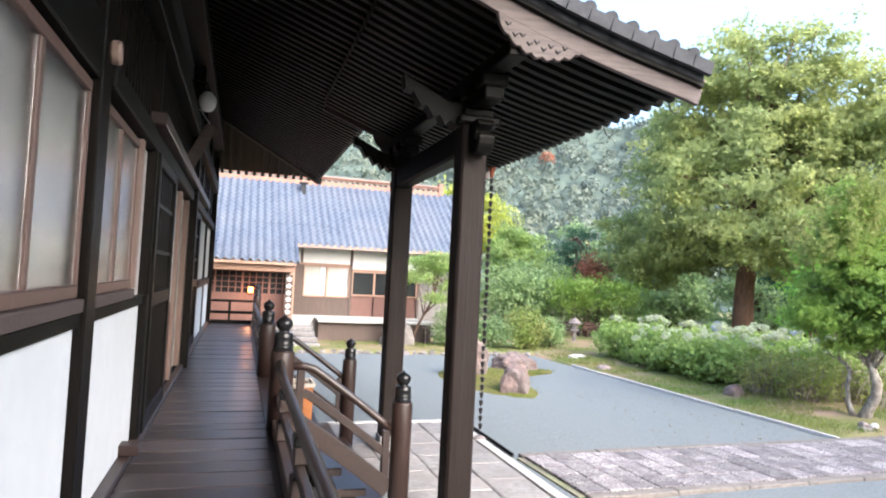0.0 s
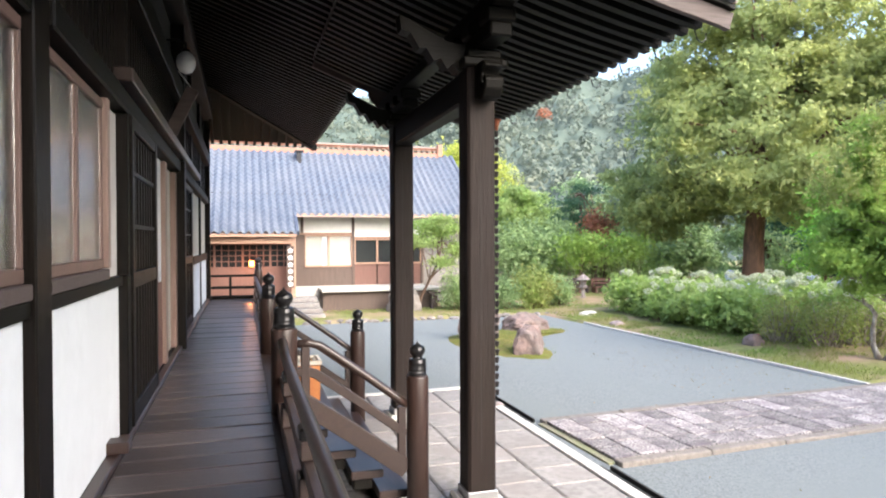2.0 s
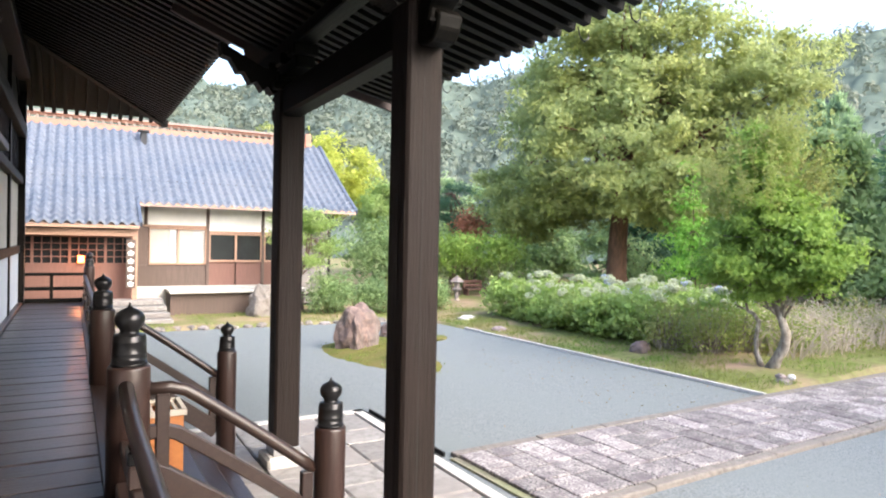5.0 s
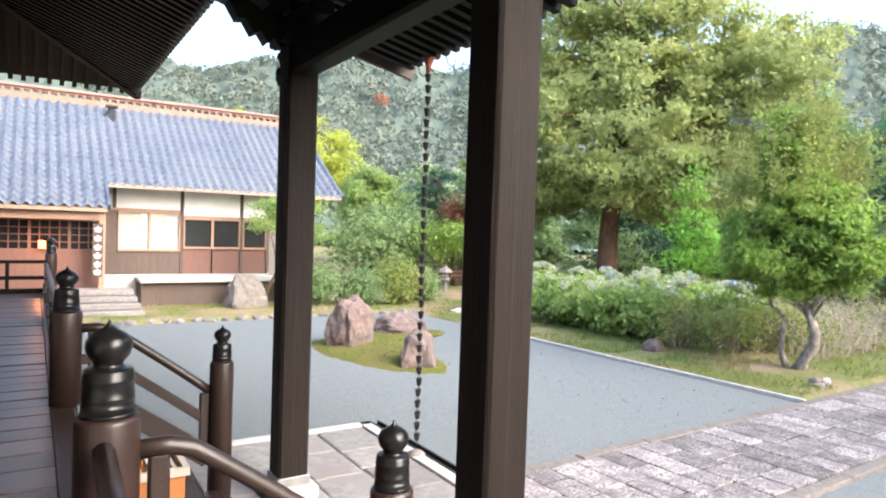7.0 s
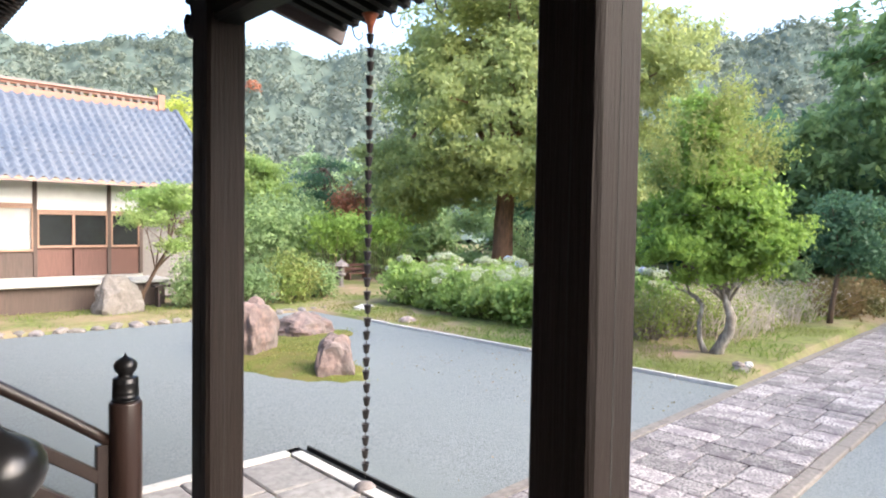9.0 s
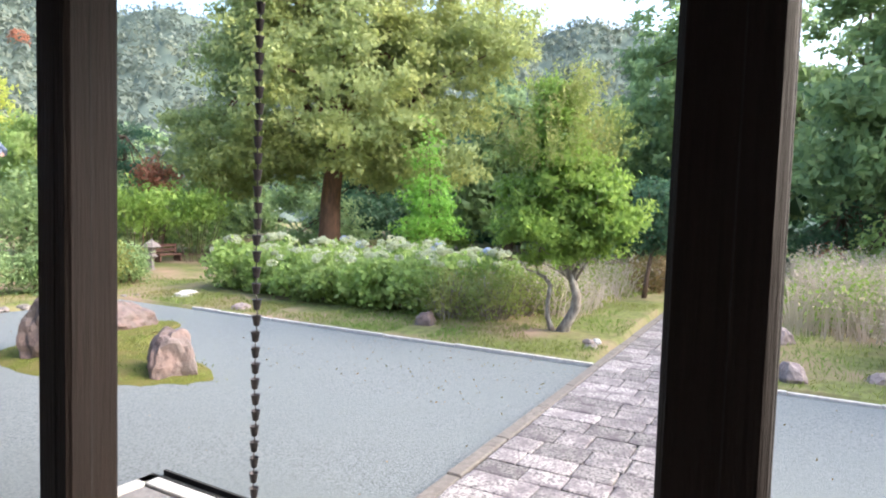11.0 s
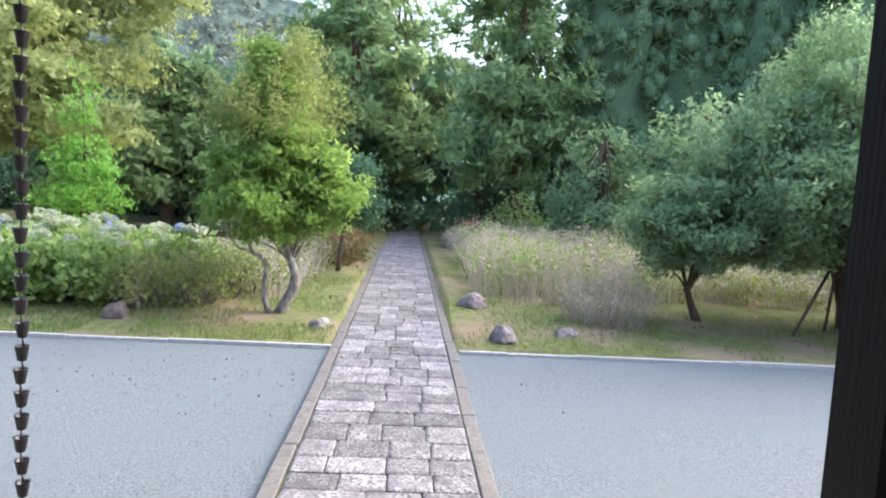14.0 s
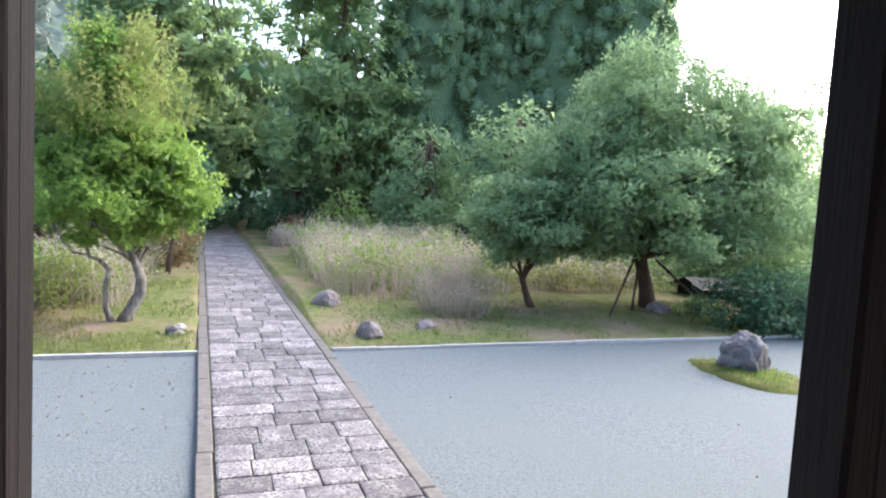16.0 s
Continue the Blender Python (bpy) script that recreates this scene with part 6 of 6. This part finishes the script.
def conifer(x, y, h, r, n, label, leaf=L_cedar, puff=0.76):
    """A cedar: a tall stem hung with rounded drooping plumes, narrow at the tip."""
    t = thing("cedar", (x, y, 0.0), label, "tree", "cedars")
    build("trunk", Mesh().tube([(x, y, 0), (x, y, h * 0.5), (x, y, h * 0.96)], [0.42, 0.28, 0.04], 8), M_bark, t, True)
    u = np.random.uniform(0.05, 1.0, n)
    rad = r * np.minimum(1.0, 1.25 * (1 - u) ** 0.62 + 0.04) * np.random.uniform(0.72, 1.0, n)
    a = np.random.uniform(0, 6.283, n)
    cs = np.stack([x + rad * np.cos(a), y + rad * np.sin(a), u * h], 1)
    size = puff * np.random.uniform(0.6, 1.15, n) * (0.55 + 0.45 * (1 - u))
    bm = bmesh.new()
    bmesh.ops.create_icosphere(bm, subdivisions=1, radius=1.0)
    ball = np.array([v.co for v in bm.verts])
    tri = [tuple(v.index for v in q.verts) for q in bm.faces]
    bm.free()
    g = Mesh()
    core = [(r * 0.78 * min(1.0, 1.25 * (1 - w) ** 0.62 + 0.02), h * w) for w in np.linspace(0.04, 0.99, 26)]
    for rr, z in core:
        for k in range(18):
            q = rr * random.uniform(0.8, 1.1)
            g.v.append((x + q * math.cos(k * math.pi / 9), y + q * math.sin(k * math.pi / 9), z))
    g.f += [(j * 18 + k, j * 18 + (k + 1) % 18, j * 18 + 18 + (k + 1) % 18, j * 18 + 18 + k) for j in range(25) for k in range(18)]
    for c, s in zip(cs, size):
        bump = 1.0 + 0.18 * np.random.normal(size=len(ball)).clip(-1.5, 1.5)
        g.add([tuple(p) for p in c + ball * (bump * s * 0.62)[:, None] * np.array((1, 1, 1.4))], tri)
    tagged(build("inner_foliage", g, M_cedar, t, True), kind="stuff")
    per = 44
    d = np.random.normal(size=(n * per, 3))
    d /= np.linalg.norm(d, axis=1)[:, None]
    pts = np.repeat(cs, per, axis=0) + d * (np.repeat(size, per) * np.random.uniform(0.5, 1.0, n * per))[:, None] * np.array((1, 1, 1.4))
    leaves("plumes", pts, 0.24, leaf, t, 0.26, 0.0, None, d + np.array((0, 0, 0.35)), 3)
    return t


cedars = [(34.3, -7.4, 23, 3.1), (34.5, -11.4, 24, 3.2), (32.3, -14.6, 23, 3.0), (29.9, -16.8, 21.5, 2.7)]
for x, y, h, r in cedars:
    conifer(x, y, h, r, 420, "tall dark-green cedar with plume-like foliage")
for x, y, h, r in ((42.0, 19.0, 12, 1.9), (45.0, 22.0, 12.5, 2.0), (39.5, 17.0, 10, 1.7), (43.0, 15.8, 10.5, 1.7)):
    conifer(x, y, h, r, 70, "dark cedar beyond the great tree", puff=0.7)


def wood_tree(x, y, h, r, leaf, label, n=300, per=30, size=0.215):
    k = random.uniform(0.85, 1.15)
    tree("wood_tree", label, (x, y, 0.0), [(x, y, 0), (x + 0.1, y, h * 0.3), (x, y + 0.15, h * 0.6), (x, y, h * 0.85)], [0.3, 0.22, 0.14, 0.04],
         [((x, y, h * 0.45), (r, r, h * 0.26)), ((x, y, h * 0.72), (r * 0.8 * k, r * 0.8, h * 0.24)), ((x + r * 0.4, y - r * 0.4, h * 0.3), (r * 0.7, r * 0.7, h * 0.18)), ((x - r * 0.5, y + r * 0.5, h * 0.34), (r * 0.7, r * 0.6, h * 0.18))], n, per, 0.3, size, leaf, M_bark, 18, "woodland trees", pads=max(40, n // 3), pad_r=r * 0.24)


for x, y, h, r, lf in ((34.0, 5.4, 17, 3.6, L_mid), (31.0, -2.6, 16, 3.4, L_mid), (39.0, 3.6, 17, 4.2, L_mid), (43.0, -2.0, 18, 4.0, L_mid), (40.0, 11.5, 8, 3.4, L_mid), (29.0, 12.6, 8.5, 2.6, L_mid), (46.0, 8.0, 18, 4.5, L_mid), (36.5, 10.6, 7.5, 3.2, L_mid), (35.0, 14.0, 6.5, 2.6, L_mid)):
    wood_tree(x, y, h, r, lf, "tall leafy woodland tree behind the garden", 340)
for x, y, h, r, lf in ((22.5, -7.6, 6.4, 2.1, L_plum), (24.5, -4.9, 5.4, 1.7, L_plum), (21.5, -11.5, 6.5, 2.4, L_plum), (19.0, -16.0, 7.5, 3.0, L_mid), (24.0, -20.0, 9.0, 3.2, L_mid)):
    wood_tree(x, y, h, r, lf, "grey-green orchard tree before the cedars", 190, 28, 0.115)
for x, y, h, r, lf in ((28.5, -2.4, 2.6, 1.0, L_bright), (30.0, -5.0, 2.8, 1.3, L_mid), (31.0, 5.0, 2.6, 1.5, L_mid), (35.0, -1.2, 4.5, 2.4, L_dark), (36.0, 4.6, 4.0, 2.0, L_dark), (34.0, -8.0, 4.0, 2.2, L_dark), (28.0, 9.0, 2.4, 1.5, L_mid), (26.0, 21.0, 3.0, 2.0, L_mid), (30.0, 17.0, 2.6, 1.7, L_garden)):
    wood_tree(x, y, h, r, lf, "young undergrowth tree at the wood's edge", 95, 24, 0.12)

# trees of the middle distance, beyond the house and the great tree
for x, y, h, r, lf in ((33.0, 27.0, 7.0, 3.2, L_mid), (38.5, 23.5, 7.5, 3.2, L_plum), (28.5, 31.0, 6.5, 2.8, L_mid), (24.0, 35.0, 7.0, 3.2, L_plum), (36.5, 31.0, 8.5, 3.6, L_mid), (19.5, 36.0, 6.5, 2.6, L_mid), (30.5, 22.5, 4.5, 2.2, L_dark), (43.0, 27.5, 8.5, 3.4, L_mid), (25.5, 27.5, 4.0, 2.2, L_mid)):
    wood_tree(x, y, h, r, lf, "leafy tree of the middle distance below the hill", 170, 26, 0.17)
tree("broadleaf_tree", "rounded fresh-green broadleaf tree beyond the house", (13.9, 24.6, 0.0), [(13.9, 24.6, 0), (13.9, 24.6, 1.6), (13.95, 24.5, 3.2), (13.9, 24.6, 4.6)], [0.14, 0.11, 0.08, 0.03],
     [((13.9, 24.6, 3.7), (1.6, 1.6, 1.0)), ((14.0, 24.4, 4.6), (1.0, 1.0, 0.7))], 260, 28, 0.2, 0.10, L_bright, M_bark, 18, pads=40, pad_r=0.6)
tree("pine_tree", "dark spreading pine behind the garden shrubs", (17.9, 25.4, 0.0), [(17.9, 25.4, 0), (18.0, 25.4, 1.6), (17.85, 25.4, 3.2), (17.9, 25.4, 5.0)], [0.16, 0.12, 0.09, 0.03],
     [((17.9, 25.4, 3.6), (2.0, 1.9, 0.35)), ((17.6, 25.4, 4.4), (1.5, 1.5, 0.3)), ((18.1, 25.4, 5.2), (0.9, 0.9, 0.35)), ((18.3, 25.2, 2.8), (1.6, 1.5, 0.3))], 260, 26, 0.16, 0.09, L_dark, M_bark, 20, pads=60, pad_r=0.45, width=0.3)

# dark wood floor wall: dense undergrowth behind the first trees
pts = np.stack([np.random.uniform(36, 60, 9000), np.random.uniform(-34, 26, 9000), np.random.uniform(0, 1, 9000) ** 1.4 * 9], 1)
tagged(leaves("undergrowth", pts, 0.55, L_dark, None, 0.7, sides=3), "dense dark undergrowth and woodland beyond the path", "woodland")

# grass along the edges
gx = np.concatenate([np.random.uniform(10.2, 12.6, 11000), np.random.uniform(12.0, 20, 4000), np.random.uniform(10.68, 14.5, 7000), np.random.uniform(2, 13, 3500)])
gy = np.concatenate([np.random.uniform(2.8, 14, 11000), np.random.uniform(2.75, 4.8, 4000), np.random.uniform(-9.5, 1.0, 7000), np.random.uniform(14.3, 17.0, 3500)])
keep = np.array([noise.noise(Vector((a * 0.7, b * 0.7, 5))) > -0.18 and (b > 14 or a > edge_x(b) + 0.08) and abs(b - path_mid(a)) > 1.0 for a, b in zip(gx, gy)])
gx, gy = gx[keep], gy[keep]
gp = np.stack([gx, gy, np.array([ground_height(a, b) for a, b in zip(gx, gy)]) + 0.03], 1)
tagged(leaves("grass", gp, 0.055, L_grass, None, 0.12, 2.2), "short grass tufts on the garden's lawn", "grass")
fx = np.concatenate([np.random.uniform(1.2, 10.4, 160), np.random.uniform(7.5, 10.5, 260)])
fy = np.concatenate([np.random.uniform(-8, 13.5, 160), np.random.uniform(2.8, 7.5, 260)])
keep = (np.abs(fy - path_mid(fx)) > 1.05) & (fx > 4.5) & (fx < edge_x(fy) - 0.05)
tagged(leaves("fallen_leaves", np.stack([fx[keep], fy[keep], np.full(keep.sum(), 0.012)], 1), 0.014, L_brown, None, 0.6), "few fallen leaves lying on the gravel", "leaves")


# ---- hills ----
def ridge_height(az):
    """Height of the skyline in degrees by compass bearing."""
    pts = [(-180, 5), (-60, 6), (-20, 12.5), (5, 13.5), (20, 15.5), (35, 15.8), (48, 15.0), (62, 17.3), (72, 16.5), (85, 14.0), (100, 10), (125, 5), (180, 5)]
    return float(np.interp(az, [p[0] for p in pts], [p[1] for p in pts])) + 0.5 * math.sin(az * 0.35) + 0.3 * math.sin(az * 0.9)


def hill_point(az, u):
    r = 75 + u * 150
    top = math.tan(radians(ridge_height(az))) * 225 + 2.0 - 7
    z = top * (u ** 1.15) + 4 * noise.noise(Vector((az * 0.09, u * 4, 2))) * u
    return (r * math.sin(radians(az)), r * math.cos(radians(az)), z - 1.5 * (1 - u))


g = Mesh()
NA, NU = 121, 14
for j in range(NU + 1):
    for i in range(NA):
        g.v.append(hill_point(-180 + i * 3, j / NU))
g.f = [(j * NA + i, j * NA + i + 1, (j + 1) * NA + i + 1, (j + 1) * NA + i) for j in range(NU) for i in range(NA - 1)]
hill = tagged(build("hillside", g, M_hill, None, True), "wooded hillside rising behind the garden, haze put into its colour", "hill", kind="structure")
# canopy: one rolling sheet of crowns, roughened with sprays of leaves; both coloured for haze
g = Mesh()
NA, NU = 430, 95
crown = []
for j in range(NU + 1):
    for i in range(NA):
        az, u = -14 + 94 * i / (NA - 1), 1.02 * j / NU
        p = hill_point(az, u)
        q = Vector((p[0], p[1], p[2] * 1.4)) / 5.2
        d1 = noise.voronoi(q)[0][0]
        d2 = noise.voronoi(q * 2.7 + Vector((3, 1, 2)))[0][0]
        h = 2.3 * max(0.0, 1 - d1 * d1 * 1.5) + 0.7 * max(0.0, 1 - d2 * 1.3) + 0.5 * noise.noise(q * 9)
        g.v.append((p[0], p[1], p[2] + h))
g.f = [(j * NA + i, j * NA + i + 1, (j + 1) * NA + i + 1, (j + 1) * NA + i) for j in range(NU) for i in range(NA - 1)]
woods = tagged(build("far_woods", g, M_hill, None, True), "mixed woods covering the far hillside, haze put into their colour", "woods", kind="stuff")
def dome(c, r, n):
    """Leaf places and facings over one rounded crown."""
    d = np.random.normal(size=(n, 3))
    d[:, 2] = np.abs(d[:, 2]) * 1.1 - 0.25
    d /= np.linalg.norm(d, axis=1)[:, None]
    return np.array(c) + d * r * np.random.uniform(0.8, 1.08, n)[:, None] * np.array((1, 1, 1.15)), d


spots, faces = [], []
for i in range(1300):
    p = hill_point(random.uniform(3, 76), 0.07 + 0.94 * random.random())
    a, d = dome((p[0], p[1], p[2] + 2.4), random.uniform(1.4, 3.0), 30)
    spots.append(a)
    faces.append(d)
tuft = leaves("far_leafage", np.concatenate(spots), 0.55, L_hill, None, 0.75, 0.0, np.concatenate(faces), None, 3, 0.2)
tuft.parent = woods
for az, el, nm, lf, s in ((27.1, 11.0, "reddening maple on the hillside", L_red, 2.2), (24.5, 5.5, "yellowing tree on the lower hillside", L_gold, 2.6), (15.0, 9.0, "yellowing tree on the hillside", L_twig, 2.4)):
    u = min(np.linspace(0.05, 1, 200), key=lambda w: abs(math.degrees(math.atan2(hill_point(az, w)[2] + 3.5 - 2.4, 75 + w * 150)) - el))
    p = hill_point(az, u)
    c = (p[0], p[1], p[2] + 3.2)
    t = thing("hill_tree", c, nm, "tree", "hill trees")
    a, d = dome(c, s, 260)
    leaves("crown", a, 0.34, lf, t, 0.7, 0.0, d)


# ---- pieces: planks, pavement slabs, path stones ----
def piece(me, name, parent, loc, scale, turn=0.0):
    o = new(name, me)
    o.parent = parent
    o.matrix_parent_inverse = parent.matrix_world.inverted()
    o.location, o.scale = loc, scale
    o.rotation_euler = (0, 0, turn)
    return o


def slab_mesh(name, material, seed, edge=0.06, sub=3):
    """A unit stone: rounded edge, slightly uneven top."""
    random.seed(seed)
    n = sub * 2 + 2
    cut = [-0.5, -0.5 + edge] + [-0.5 + edge + (1 - 2 * edge) * i / (n - 3) for i in range(1, n - 3)] + [0.5 - edge, 0.5]
    m = len(cut)
    v = []
    for j, y in enumerate(cut):
        for i, x in enumerate(cut):
            rim = i in (0, m - 1) or j in (0, m - 1)
            corner = i in (0, m - 1) and j in (0, m - 1)
            jx, jy = random.uniform(-0.012, 0.012), random.uniform(-0.012, 0.012)
            s = 0.975 if corner else 1.0
            v.append((x * s + jx, y * s + jy, (0.55 if rim else 0.92) + random.uniform(-0.10, 0.08)))
    f = [(j * m + i, j * m + i + 1, (j + 1) * m + i + 1, (j + 1) * m + i) for j in range(m - 1) for i in range(m - 1)]
    border = [i for i in range(m)] + [j * m + m - 1 for j in range(1, m)] + [(m - 1) * m + i for i in range(m - 2, -1, -1)] + [j * m for j in range(m - 2, 0, -1)]
    k = len(v)
    v += [(v[i][0], v[i][1], -1.0) for i in border]
    nb = len(border)
    f += [(border[(i + 1) % nb], border[i], k + i, k + (i + 1) % nb) for i in range(nb)]
    me = bpy.data.meshes.new(name)
    me.from_pydata(v, [], f)
    me.materials.append(material)
    return me


g = Mesh().add([(x, y, z) for x in (-0.5, 0.5) for y, z in ((-0.5, -0.5), (0.5, -0.5), (0.5, 0.3), (0.46, 0.5), (-0.46, 0.5), (-0.5, 0.3))],
               [(0, 1, 2, 3, 4, 5), (11, 10, 9, 8, 7, 6)] + [(i, 6 + i, 6 + (i + 1) % 6, (i + 1) % 6) for i in range(6)])
me = bpy.data.meshes.new("plank")
me.from_pydata(g.v, [], g.f)
me.materials.append(M_plank)
random.seed(5)
y = -9.0
while y < 11.35:
    w = random.uniform(0.24, 0.34)
    piece(me, "plank", veranda, ((WX + 0.076 + 0.80) / 2, y + w / 2, FZ - 0.0225 + random.uniform(-0.003, 0.003)), (0.80 - WX - 0.076, w - 0.006, 0.045))
    y += w

slabs = [slab_mesh("slab", M_pave, 11 + i, 0.03, 1) for i in range(4)]
random.seed(6)
x = 0.97
while x < 4.0:
    w = random.uniform(0.42, 0.54)
    if 4.05 - (x + w) < 0.3:
        w = 4.05 - x
    y = -8.9 + random.uniform(0, 0.4)
    while y < 4.48:
        d = random.uniform(0.45, 0.75)
        if 4.49 - (y + d) < 0.3:
            d = 4.49 - y
        piece(random.choice(slabs), "slab", pavement, (x + w / 2, y + d / 2, 0.022), (w - 0.014, d - 0.014, 0.03))
        y += d
    x += w

stones = [slab_mesh("path_stone", M_slab, 31 + i, 0.07, 2) for i in range(6)]
random.seed(7)
x = 0.06
count = 0
far = Mesh()
while x < 39:
    w = random.uniform(0.30, 0.44)
    y = PATH_W[0] + 0.002
    while y < PATH_W[1] - 0.02:
        d = random.uniform(0.32, 0.52)
        if PATH_W[1] - 0.012 - (y + d) < 0.28:
            d = PATH_W[1] - 0.012 - y
        mesh = random.choice(stones)
        zz = 0.046 + random.uniform(-0.005, 0.005)
        if count < 300:
            piece(mesh, "path_stone", stone_path, PATH_M @ Vector((x + w / 2, y + d / 2, zz)), (w - 0.013, d - 0.013, 0.022), math.atan(TURN) + random.choice((0, math.pi)) + random.uniform(-0.012, 0.012))
        else:
            far.add([PATH_M @ Vector((x + w / 2 + p.co.x * (w - 0.013), y + d / 2 + p.co.y * (d - 0.013), zz + p.co.z * 0.022)) for p in mesh.vertices], [tuple(q.vertices) for q in mesh.polygons])
        count += 1
        y += d
    x += w
tagged(build("far_path_stones", far, M_slab, stone_path), kind="stuff")
